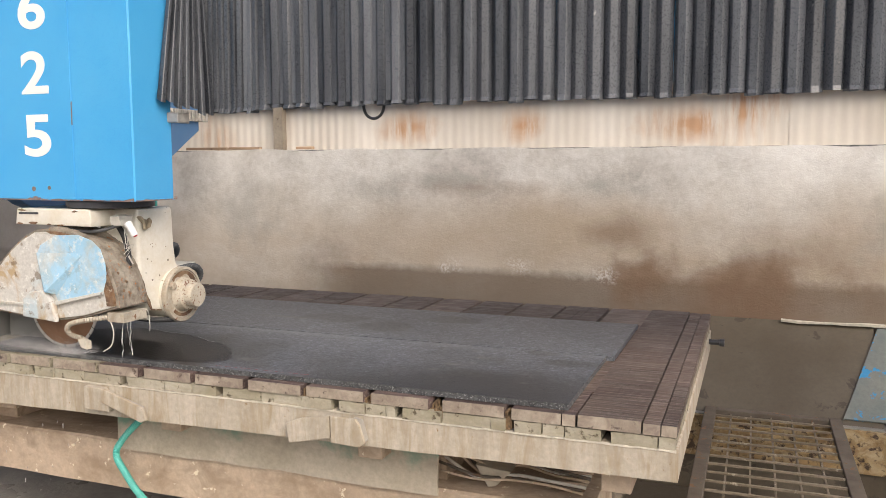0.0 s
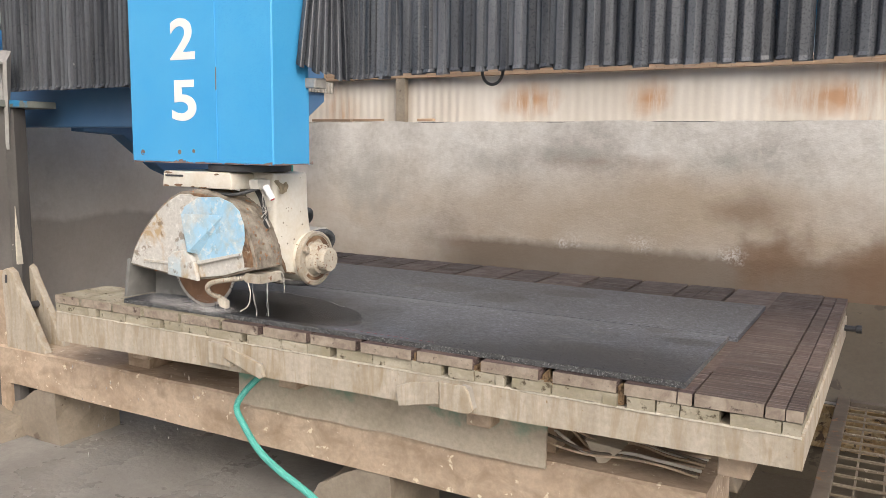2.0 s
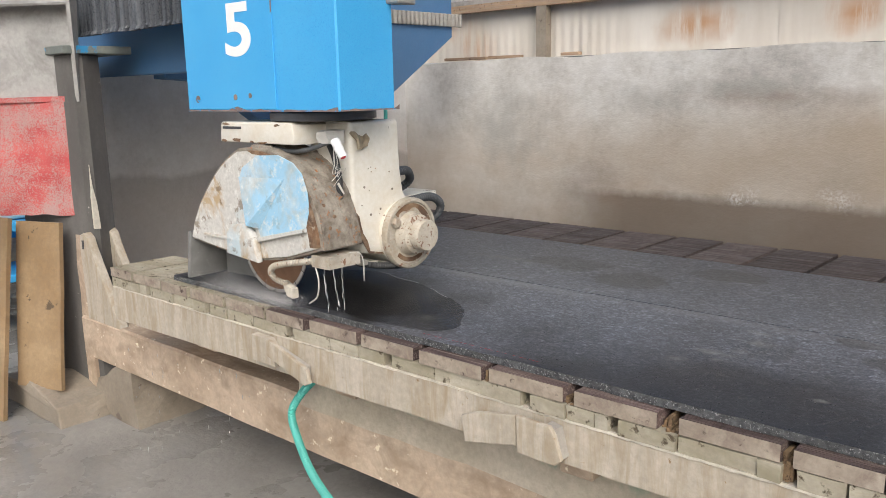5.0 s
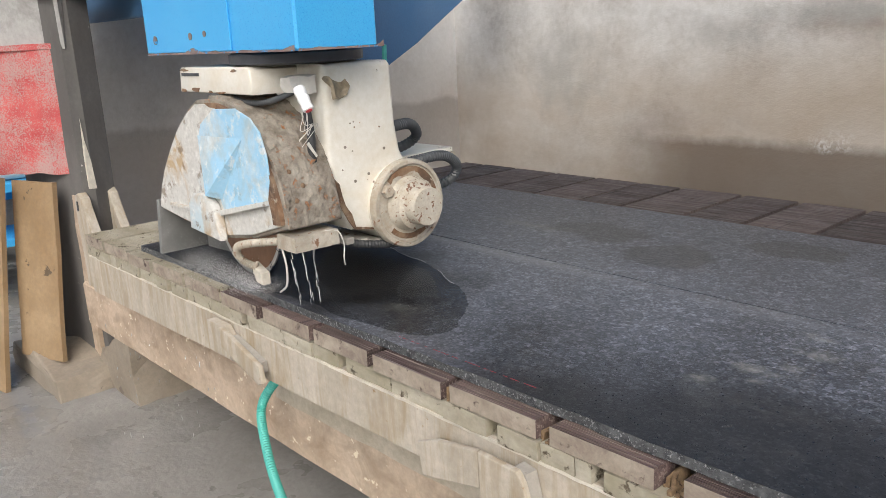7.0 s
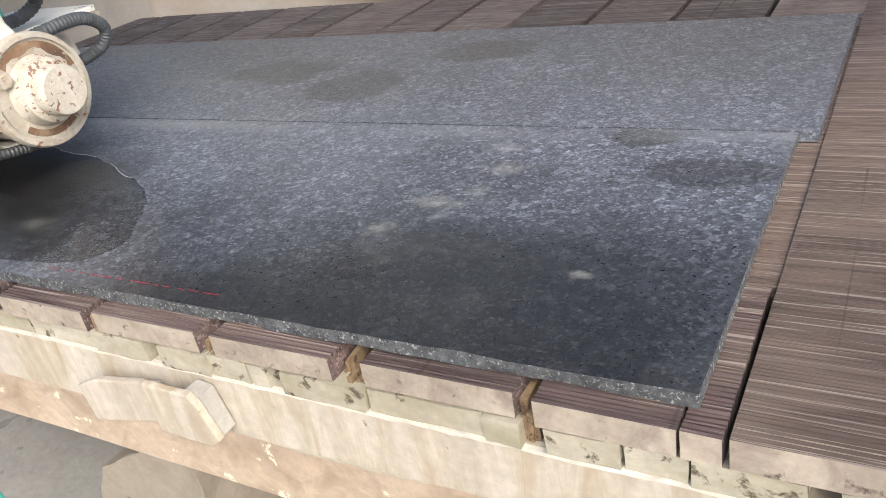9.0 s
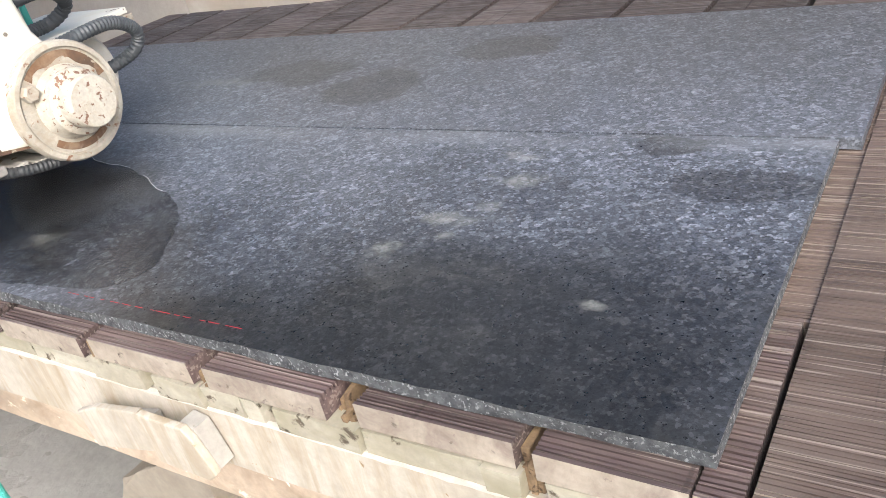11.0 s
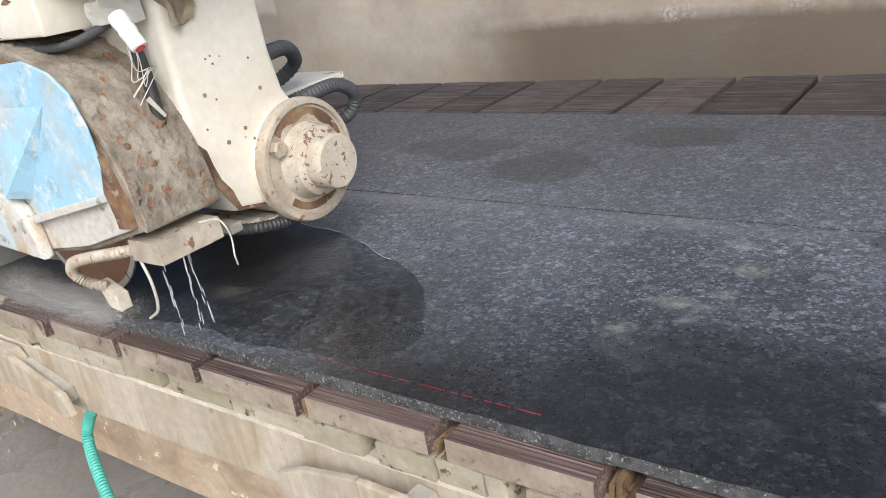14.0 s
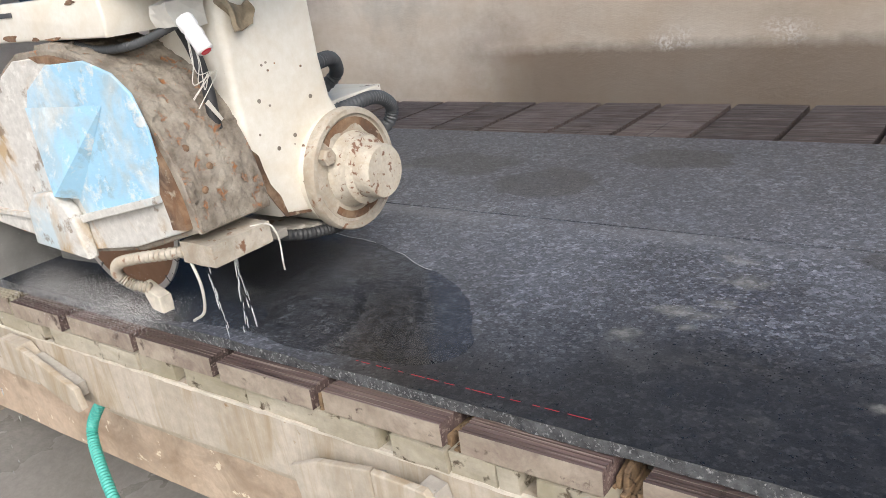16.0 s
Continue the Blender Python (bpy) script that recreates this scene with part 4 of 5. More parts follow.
def build_head():
    h = thing("bridge_saw", *HEAD, "bridge saw with blue column, cream arm and rusty blade guard", "bridge saw")

    def put(name, bm, mat, parent=h, label="", smooth=False):
        for v in bm.verts:
            v.co = in_place(v.co)
        return part(name, bm, mat, parent, label, smooth)

    def cput(name, bm, mat, parent=h, label=""):
        bmesh.ops.translate(bm, vec=(0.055, -0.033, 0), verts=bm.verts)
        return put(name, bm, mat, parent, label)

    def gput(name, bm, mat, parent=h, label="", smooth=False):
        for v in bm.verts:
            v.co = Vector((-0.0114 + 0.97 * v.co.x, -0.0295 + 0.97 * v.co.y, 0.0429 + 0.97 * v.co.z))
        return put(name, bm, mat, parent, label, smooth)

    # column
    col = cput("column", box(-3.04, -2.165, 0.04, 0.29, 1.472, 3.1, 0.006), "blue", label="bright blue painted steel column")
    cput("cover_panel", box(-3.036, -2.485, 0.0345, 0.0395, 1.478, 2.99, 0.0015), "blue", col)
    for x, z, r in ((-2.965, 1.517, 0.014), (-2.72, 1.522, 0.011), (-2.63, 1.527, 0.009)):
        cput("bolt_head", lathe([(-0.002, r), (0.003, r * 0.8)], (x, 0.034, z), "y", 12), "blue_chip", col)
    rng = random.Random(8)
    pts = [(-3.04, 1.4715), (-2.165, 1.4715)]
    x = -2.165
    edge = []
    while x > -3.035:
        edge.append((x, 1.4755 + 0.034 * max(0.0, noise.noise(Vector((x * 9, 2, 0)))) + 0.002 * rng.random()))
        x -= 0.014
    cput("chipped_edge", prism(pts + edge, 0.0325, 0.0338, "y"), "blue_chip", col, "bare rusty edge where the paint has chipped")
    edge = []
    y = 0.308
    while y > 0.042:
        edge.append((y, 1.4755 + 0.034 * max(0.0, noise.noise(Vector((y * 14, 7, 0)))) + 0.002 * rng.random()))
        y -= 0.012
    cput("chipped_edge", prism([(0.042, 1.4715), (0.308, 1.4715)] + edge, -2.1645, -2.1632, "x"), "blue_chip", col)
    cput("paint_scar", prism([(-2.487, 1.80), (-2.482, 1.80), (-2.481, 1.90), (-2.486, 1.895)], 0.0325, 0.0345, "y"), "blue_chip", col)
    # painted digits
    for text, z in (("6", 2.215), ("2", 1.938), ("5", 1.664)):
        cu = bpy.data.curves.new("digit", "FONT")
        cu.body, cu.size, cu.extrude, cu.offset = text, 0.255, 0.0008, 0.0055
        tmp = bpy.data.objects.new("digit", cu)
        me = bpy.data.meshes.new_from_object(tmp)
        xs = [v.co.x for v in me.vertices]
        ys = [v.co.y for v in me.vertices]
        sx, sy = 0.155 / (max(xs) - min(xs)), 0.184 / (max(ys) - min(ys))
        me.transform(Matrix.Diagonal((sx, sy, 1, 1)) @ Matrix.Translation((-min(xs), -min(ys), 0)))
        me.transform(Matrix.Translation(in_place((-2.707, 0.0005, z))) @ Matrix.Rotation(radians(90), 4, "X") @ Matrix.Scale(SIZE, 4))
        me.materials.append(MAT["white"])
        ob = new("digit", me)
        ob.parent = col
        tagged(ob, f"white painted number {text}")
        bpy.data.objects.remove(tmp)
    # saddle bracket behind the column
    cput("saddle", box(-2.98, -2.24, 0.312, 0.62, 1.95, 2.9, 0.006), "blue", label="blue saddle behind the column")
    # turntable and top bar
    put("turntable", lathe([(1.435, 0.17), (1.44, 0.19), (1.465, 0.19), (1.471, 0.18)], (-2.42, 0.20, 0), "z", 48), "dark_steel", smooth=True)
    bm = prism([(-2.80, 1.36), (-2.79, 1.428), (-2.78, 1.434), (-2.38, 1.434), (-2.366, 1.425), (-2.36, 1.385), (-2.368, 1.358)], 0.012, 0.36, "y", 0.006, 3)
    put("top_bar", bm, "cream", label="chipped cream top bar", smooth=True)
    put("scratch", box(-2.775, -2.66, 0.0095, 0.011, 1.408, 1.417, 0.0), "dark_steel")
    for cx, cz, w, hh in ((-2.775, 1.365, 0.03, 0.012), (-2.69, 1.368, 0.045, 0.016), (-2.60, 1.364, 0.02, 0.01), (-2.76, 1.426, 0.05, 0.008), (-2.45, 1.424, 0.03, 0.008), (-2.535, 1.362, 0.05, 0.006)):
        chip = [(cx + w / 2 * math.cos(a) * (1 + 0.35 * math.sin(3 * a + cx * 40)), cz + hh / 2 * math.sin(a) * (1 + 0.3 * math.cos(2 * a + cx * 70))) for a in [k * math.pi / 8 for k in range(16)]]
        put("chip", prism(chip, 0.0102, 0.0125, "y"), "brown_rust")
    # arm down to the tilting pivot: a casting seen on its end face
    ay, az = 0.40, 1.015
    side = [(0.165, 1.432), (0.16, 1.40), (0.16, 1.18), (0.165, 1.10), (0.185, 1.03), (0.225, 0.96)]
    side += [(ay + 0.118 * math.cos(radians(a)), az + 0.118 * math.sin(radians(a))) for a in range(215, 375, 12)]
    side += [(0.475, 1.098), (0.438, 1.13), (0.416, 1.17), (0.404, 1.25), (0.398, 1.42), (0.388, 1.432)]
    arm = put("arm", prism(side, -2.46, -2.238, "x", 0.016, 3), "cream", label="cream painted casting with chips and rust", smooth=True)
    ax = (0, ay, az)
    piv = put("pivot_housing", lathe([(-2.24, 0.121), (-2.225, 0.123), (-2.216, 0.123)], ax, "x", 48), "cream", smooth=True)
    fl = [(-2.217, 0.128), (-2.213, 0.132), (-2.194, 0.132), (-2.188, 0.128), (-2.187, 0.118), (-2.194, 0.116), (-2.196, 0.1)]
    put("flange", lathe(fl, ax, "x", 64), "steel", piv, "scaled steel flange", True)
    put("recess", lathe([(-2.1965, 0.113), (-2.1935, 0.112)], ax, "x", 48), "steel", piv, "scaled recess in the flange", True)
    rs = [(ay + r * math.cos(radians(a)), az + r * math.sin(radians(a))) for r, a in [(0.111, 15 + 10 * k) for k in range(13)] + [(0.092 + 0.006 * math.sin(k * 1.3), 135 - 10 * k) for k in range(13)]]
    put("rust_stain", prism(rs, -2.1934, -2.1926, "x"), "brown_rust", piv, "rust in the flange's upper side")
    cap = [(-2.195, 0.082), (-2.186, 0.080), (-2.178, 0.074), (-2.155, 0.072), (-2.15, 0.064), (-2.147, 0.058), (-2.112, 0.0575), (-2.107, 0.054)]
    put("hub_cap", lathe(cap, ax, "x", 48), "speckled", piv, "round cap with rust speckles", True)
    put("bolt_head", lathe([(-2.195, 0.019), (-2.176, 0.019), (-2.172, 0.015)], (0, ay - 0.085, az + 0.05), "x", 6), "steel", piv)
    inner, outer = [], []
    for i in range(13):
        a = radians(225 + i * 6.5)
        inner.append((ay + 0.090 * math.cos(a), az + 0.090 * math.sin(a)))
        outer.append((ay + 0.106 * math.cos(a), az + 0.106 * math.sin(a)))
    put("slot", prism(inner + outer[::-1], -2.1942, -2.192, "x"), "brown_rust", piv, "curved slot")
    lower = [(0.1645, 1.12), (0.1665, 1.10), (0.176, 1.065), (0.186, 1.03), (0.205, 0.995), (0.226, 0.962)] + [(ay + 0.117 * math.cos(radians(a)), az + 0.117 * math.sin(radians(a))) for a in range(215, 262, 6)]
    inner = []
    for k, (py, pz) in enumerate(lower):
        d = Vector((0.36 - py, 1.11 - pz)).normalized() * (0.004 + 0.034 * abs(noise.noise(Vector((k * 0.61, 3.0, 0.5)))) + 0.012 * (k > 6))
        inner.append((py + d.x, pz + d.y))
    rim_rust = [lower[0]] + lower[1:] + inner[::-1]
    put("bare_patch", prism(rim_rust, -2.2385, -2.2362, "x"), "brown_rust", arm, "rusty patch where paint has gone")
    # spots of missing paint on the arm
    rng = random.Random(4)
    for i in range(13):
        y, z = rng.uniform(0.2, 0.38), rng.uniform(1.08, 1.28)
        r = rng.choice((0.0015, 0.002, 0.0025, 0.0045))
        put("chip", lathe([(-2.2385, r), (-2.2365, r)], (0, y, z), "x", 8), "rust", arm)
    # guard: shell, front plates, rim
    def arc(cx, cz, r, a0, a1, n):
        return [(cx + r * math.cos(radians(a0 + (a1 - a0) * i / n)), cz + r * math.sin(radians(a0 + (a1 - a0) * i / n))) for i in range(n + 1)]

    top = arc(-2.62, 0.985, 0.36, 2, 96, 18)
    outline = [(-2.268, 1.0)] + top + [(-2.73, 1.338), (-2.80, 1.306), (-2.88, 1.25), (-2.95, 1.188), (-3.02, 1.11), (-3.068, 1.04), (-3.10, 0.955), (-2.92, 0.935), (-2.66, 0.915), (-2.45, 0.945)]
    g = gput("guard_shell", prism(outline, 0.022, 0.2, "y", 0.004), "rust", label="rust-crusted blade guard casing")
    face = [(-2.285, 1.005)] + arc(-2.625, 0.985, 0.345, 4, 96, 16) + [(-2.73, 1.325), (-2.796, 1.293), (-2.873, 1.238), (-2.94, 1.177), (-3.008, 1.102), (-3.054, 1.035), (-3.085, 0.965), (-2.92, 0.946), (-2.66, 0.926), (-2.46, 0.955)]
    gput("face_plate", rough_up(prism(face, 0.0115, 0.0225, "y", 0.003), 0.0015, 30), "guard_pale", g, "chalky face plate crusted with dried slurry")
    band = arc(-2.625, 0.985, 0.3485, 4, 95, 24) + arc(-2.625, 0.985, 0.335, 90, 50, 9) + arc(-2.625, 0.985, 0.305, 44, 4, 9)
    gput("rust_band", rough_up(prism(band, 0.0088, 0.0232, "y"), 0.001, 30), "brown_rust", g, "rust showing along the casing's edge")
    # folded V ribs with the blue field between
    field = [(-2.62, 1.055), (-2.60, 1.012), (-2.335, 1.072), (-2.315, 1.13), (-2.32, 1.20), (-2.345, 1.262), (-2.39, 1.298), (-2.47, 1.322), (-2.60, 1.316), (-2.69, 1.268), (-2.712, 1.233)]
    gput("blue_field", prism(field, 0.006, 0.013, "y", 0.002), "guard_blue", g, "faded light blue field")
    bm = bmesh.new()
    v = [bm.verts.new(p) for p in ((-2.714, 0.004, 1.233), (-2.438, 0.004, 1.240), (-2.642, -0.028, 1.058), (-2.605, 0.008, 1.045), (-2.685, 0.008, 1.05))]
    for f in ((0, 1, 2), (1, 3, 2), (0, 2, 4), (2, 3, 4), (0, 4, 3, 1)):
        bm.faces.new([v[i] for i in f])
    gput("rib", bm, "guard_blue", g, "folded light blue wedge")
    gput("rib", prism([(-2.606, 1.014), (-2.333, 1.074), (-2.333, 1.060), (-2.60, 0.998)], -0.008, 0.012, "y", 0.002), "guard_pale", g)
    hub = [(-2.795, 0.935), (-2.79, 1.02), (-2.75, 1.052), (-2.672, 1.062), (-2.63, 1.03), (-2.608, 0.99), (-2.60, 0.92)]
    gput("hub_cover", rough_up(prism(hub, -0.020, 0.012, "y", 0.008, 3), 0.002, 25), "guard_pale", g, "bulging hub cover", True)
    gput("ledge", rough_up(box(-2.98, -2.74, 0.002, 0.012, 0.985, 0.995, 0.0, cuts=3), 0.002, 20), "guard_pale", g)
    bm = bmesh.new()
    rows = []
    for i in range(161):
        a = radians(2 + 94 * i / 160)
        row = []
        for j in range(49):
            p = Vector((-2.62 + 0.361 * math.cos(a), 0.024 + 0.174 * j / 48, 0.985 + 0.361 * math.sin(a)))
            lift = 0.002 + 0.0028 * noise.fractal(p * 55, 0.55, 2.1, 6) + 0.0045 * (noise.fractal(p * 8, 0.8, 2.2, 4) > 0.15)
            row.append(bm.verts.new(p + Vector((math.cos(a), 0, math.sin(a))) * (lift if 0 < j < 48 and 0 < i < 160 else -0.003)))
        rows.append(row)
    for p, q in zip(rows, rows[1:]):
        for j in range(48):
            bm.faces.new((p[j], p[j + 1], q[j + 1], q[j]))
    gput("crust", bm, "rust", g, "dried slurry crust on the rim", True)
    for k, a in enumerate((14, 20, 27)):
        c, si = math.cos(radians(a)), math.sin(radians(a))
        gput("rivet", lathe([(-0.002, 0.008), (0.003, 0.007), (0.005, 0.004)], (-2.62 + 0.362 * c, 0.06 + 0.03 * (k % 2), 0.985 + 0.362 * si), "x", 12), "brown_rust", g)
    # seat block under the guard, with the water fitting
    blk = put("nozzle_block", rough_up(box(-2.275, -2.185, -0.005, 0.135, 0.948, 0.99, 0, cuts=3), 0.0015, 25), "steel", label="crusted block below the guard")
    put("water_pipe", tube([(-2.275, 0.0, 0.968), (-2.35, -0.012, 0.955), (-2.42, -0.02, 0.942), (-2.475, -0.022, 0.925), (-2.497, -0.015, 0.897), (-2.485, 0.0, 0.872), (-2.45, 0.02, 0.858)], 0.0105, 12, 10, 0.002, 0.014), "steel", label="ribbed metal water pipe", smooth=True)
    put("nozzle", prism([(-2.475, 0.868), (-2.415, 0.845), (-2.415, 0.81), (-2.45, 0.815)], 0.01, 0.04, "y", 0.003), "lime", label="pale plastic nozzle")
    put("drain_tube", tube([(-2.265, 0.0, 0.952), (-2.25, 0.0, 0.90), (-2.275, 0.01, 0.84), (-2.33, 0.02, 0.806)], 0.003, 8), "pipe", label="thin white tube", smooth=True)
    put("flap", rough_up(prism([(-3.025, 1.0), (-3.005, 1.0), (-3.02, 0.90), (-3.04, 0.806), (-3.06, 0.806), (-3.045, 0.90)], -0.02, 0.16, "y", 0.002), 0.003, 9), "grey_rubber", label="curved rubber splash flap", smooth=True)
    put("flap", rough_up(box(-3.02, -2.62, 0.145, 0.152, 0.806, 0.955, 0, cuts=5), 0.004, 7), "grey_rubber", label="grey rubber splash skirt", smooth=True)
    # blade, spindle
    blade = part("blade", lathe([(-0.0015, 0.184), (0.0015, 0.184)], (0, 0, 0), "y", 72), "blade", h, "brown steel saw blade")
    ringm = lathe([(-0.0022, 0.174), (-0.0026, 0.1865), (0.0026, 0.1865), (0.0022, 0.174)], (0, 0, 0), "y", 72, None, False)
    rim = part("rim", ringm, "blade_rim", blade, "bright worn rim")
    for i in range(18):
        a = math.radians(20 * i)
        nb = box(-0.0015, 0.0015, -0.0028, 0.0028, 0.170, 0.1868, 0)
        bmesh.ops.rotate(nb, cent=(0, 0, 0), matrix=Matrix.Rotation(a, 3, "Y"), verts=nb.verts)
        part("slot", nb, "dark_steel", blade)
    # belt drive and motor behind
    mot = put("motor", lathe([(-2.98, 0.09), (-2.96, 0.115), (-2.50, 0.115), (-2.48, 0.10)], (0, 0.64, 0.985), "x", 40), "cream", label="cream motor body behind the arm", smooth=True)
    put("motor_plate", rough_up(prism([(0.442, 1.098), (0.442, 1.11), (0.80, 1.116), (0.80, 1.10)], -2.80, -2.43, "x", 0.003), 0.001, 20), "cream", mot, "cream plate with chipped edge")
    put("motor_plate", box(-2.45, -2.425, 0.56, 0.81, 1.078, 1.099, 0.003), "steel", mot)
    bm = bmesh.new()
    for i in range(5):
        box(-2.46, -2.245, 0.15 + i * 0.05, 0.18 + i * 0.05, 0.93 - i * 0.012, 0.95 - i * 0.012, 0.003, 1, bm)
    put("belt_guard", bm, "grey_steel", mot)
    put("under_hose", tube([(-2.36, 0.16, 0.94), (-2.25, 0.24, 0.915), (-2.22, 0.34, 0.90), (-2.26, 0.42, 0.885)], 0.012, 10, 8, 0.001, 0.008), "rubber", smooth=True)
    # hoses
    put("hose", tube([(-2.34, 0.40, 1.21), (-2.31, 0.46, 1.232), (-2.36, 0.56, 1.222), (-2.425, 0.635, 1.175), (-2.46, 0.60, 1.14), (-2.47, 0.52, 1.135), (-2.46, 0.44, 1.14)], 0.0165, 12, 10, 0.0012, 0.008), "grey_hose", label="dark ribbed hose loop", smooth=True)
    put("hose", tube([(-2.40, 0.50, 1.09), (-2.35, 0.58, 1.108), (-2.345, 0.68, 1.108), (-2.365, 0.755, 1.065), (-2.39, 0.745, 1.015), (-2.44, 0.66, 0.985), (-2.48, 0.55, 0.975)], 0.0165, 12, 10, 0.0012, 0.008), "grey_hose", label="dark ribbed hose loop", smooth=True)
    put("hose", tube([(-2.66, 0.06, 1.372), (-2.55, 0.045, 1.352), (-2.45, 0.04, 1.335), (-2.36, 0.06, 1.338), (-2.28, 0.10, 1.365)], 0.008, 10, 8, 0.0007, 0.006), "grey_hose", label="thin grey ribbed hose", smooth=True)
    put("hose", tube([(-2.36, 0.16, 1.37), (-2.30, 0.14, 1.31), (-2.265, 0.125, 1.24), (-2.258, 0.12, 1.17), (-2.262, 0.15, 1.10), (-2.268, 0.185, 1.04)], 0.012, 10), "rubber", label="black hose beside the guard", smooth=True)
    put("supply_hose", tube([(-2.47, 0.56, 1.47), (-2.475, 0.56, 1.35), (-2.485, 0.56, 1.24), (-2.50, 0.57, 1.14)], 0.008, 10), "hose", label="thin green hose hanging behind the arm", smooth=True)
    # pointing laser with its wires
    las = part("laser", lathe([(0.0, 0.018), (0.006, 0.021), (0.026, 0.021), (0.03, 0.0185), (0.036, 0.0185), (0.04, 0.021), (0.05, 0.021), (0.054, 0.019), (0.085, 0.019), (0.088, 0.016)], (0, 0, 0), "z", 20), "white", h, "small white laser pointer with red lens", True)
    las.data.transform(Matrix.Scale(0.72, 4))
    aim = Vector((0.5, 0.05, -0.8)).normalized()
    las.location = Vector((-2.100, 0.078, 1.297)) - aim * 0.064 - HEAD
    las.rotation_euler = aim.to_track_quat("Z", "Y").to_euler()
    part("lens", lathe([(0.063, 0.009), (0.065, 0.008)], (0, 0, 0), "z", 16), "laser", las, "glowing red lens")
    put("clamp", rough_up(box(-2.31, -2.255, 0.075, 0.15, 1.36, 1.405, 0, cuts=2), 0.01, 25), "pipe", label="wrapped white clamp")
    put("rag", rough_up(box(-2.243, -2.222, 0.175, 0.232, 1.345, 1.385, 0, cuts=9), 0.022, 34), "burlap", label="frayed burlap rag tied on the arm")
    for i in range(4):
        rr = random.Random(i)
        put("wire", tube([(-2.27, 0.11, 1.36), (-2.25, 0.10 + rr.uniform(-.01, .01), 1.30), (-2.245, 0.085 + rr.uniform(-.03, .02), 1.265 + rr.uniform(-.02, .02)), (-2.24, 0.13 + rr.uniform(-.02, .02), 1.275), (-2.24, 0.06 + rr.uniform(-.02, .04), 1.235 + rr.uniform(-.02, .03))], 0.0009, 6), "pipe", label="thin white wire")
    put("tag", prism([(0.09, 1.225), (0.098, 1.23), (0.122, 1.19), (0.117, 1.187)], -2.237, -2.235, "x"), "pipe")
    put("string", tube([(-2.20, 0.10, 0.99), (-2.182, 0.13, 0.985), (-2.178, 0.142, 0.96), (-2.183, 0.149, 0.935), (-2.172, 0.138, 0.91), (-2.182, 0.147, 0.885)], 0.0018, 8), "pipe", label="frayed string hanging from the block", smooth=True)
    return h, blade


head, blade = build_head()


def build_streams():
    """Strings of water that fall from the head's block and the flap."""
    out = []
    rng = random.Random(17)
    for k, (x, y) in enumerate(((-2.23, 0.04), (-2.20, 0.06), (-2.225, 0.10))):
        bm = bmesh.new()
        for i in range(9):
            z = 0.14 - 0.0155 * i - rng.uniform(0, 0.006)
            m = Matrix.Translation((0.03 * (0.145 - z) * rng.uniform(-1, 3), rng.uniform(-0.003, 0.003), z)) @ Matrix.Diagonal((1, 1, rng.uniform(7, 13), 1))
            bmesh.ops.create_icosphere(bm, subdivisions=2, radius=rng.uniform(0.0008, 0.0018), matrix=m)
        s = part("water_stream", bm, "water", head, "broken string of falling water", True)
        tagged(s, kind="stuff")
        s.location = Vector((x + 0.072, y - 0.005, 0.805)) - HEAD
        out.append(s)
    return out


streams = build_streams()


def build_spray():
    """Fine spray and foam round the blade's foot, carried along with the cut."""
    rng = random.Random(5)
    verts, faces = [], []
    for i in range(18000):
        u = rng.random() ** 1.3
        z = 0.8045 + rng.expovariate(1.0) * (0.006 + 0.02 * u)
        p = Vector((-2.36 - 0.46 * u + rng.gauss(0, 0.03), 0.045 + rng.gauss(0, 0.035), min(z, 0.93))) - HEAD
        r = rng.uniform(0.00022, 0.00055) * (1.6 if rng.random() < 0.05 else 1)
        k = len(verts)
        verts += [p + Vector(d) * r for d in ((1.5, 0, 0), (-1.5, 0, 0), (0, 1, 0), (0, -1, 0), (0, 0, 1), (0, 0, -1))]
        for a, b in ((0, 2), (2, 1), (1, 3), (3, 0)):
            faces += [(k + a, k + b, k + 4), (k + b, k + a, k + 5)]
    me = bpy.data.meshes.new("spray")
    me.from_pydata(verts, [], faces)
    bm = bmesh.new()
    bm.from_mesh(me)
    bpy.data.meshes.remove(me)
    sp = part("spray", bm, "foam", head, "white water spray round the blade", True)
    tagged(sp, kind="stuff")
    return sp


spray = build_spray()

def build_puddle():
    """Film of water that spreads on the granite ahead of the blade, with a pale line of foam at its edge."""
    edge = smooth_path([(-0.62, 0.06, 0), (-0.62, 0.40, 0), (-0.38, 0.545, 0), (-0.22, 0.525, 0), (-0.08, 0.50, 0), (0.05, 0.455, 0), (0.18, 0.395, 0), (0.30, 0.31, 0), (0.365, 0.225, 0), (0.375, 0.15, 0), (0.31, 0.085, 0), (0.0, 0.055, 0), (-0.3, 0.05, 0)], 8)
    pts = [(p.x + 0.030 * noise.noise(p * 7) + 0.004 * noise.noise(p * 25), p.y + 0.026 * noise.noise(p * 7 + Vector((5, 5, 5))) + 0.004 * noise.noise(p * 25)) for p in edge]
    pd = thing("puddle", 0, 0, 0, "clear water puddle spreading on the granite", "puddle")
    part("film", prism(pts, 0, 0.0009, "z"), "film", pd)
    part("foam_line", tube([(x, y, 0.001) for x, y in pts[18:32]], 0.0005, 6, 2), "foam", pd, "thin broken line of pale foam", True)
    part("foam_line", tube([(x, y, 0.001) for x, y in pts[37:46]], 0.0004, 6, 2), "foam", pd, "thin broken line of pale foam", True)
    return pd


puddle = build_puddle()

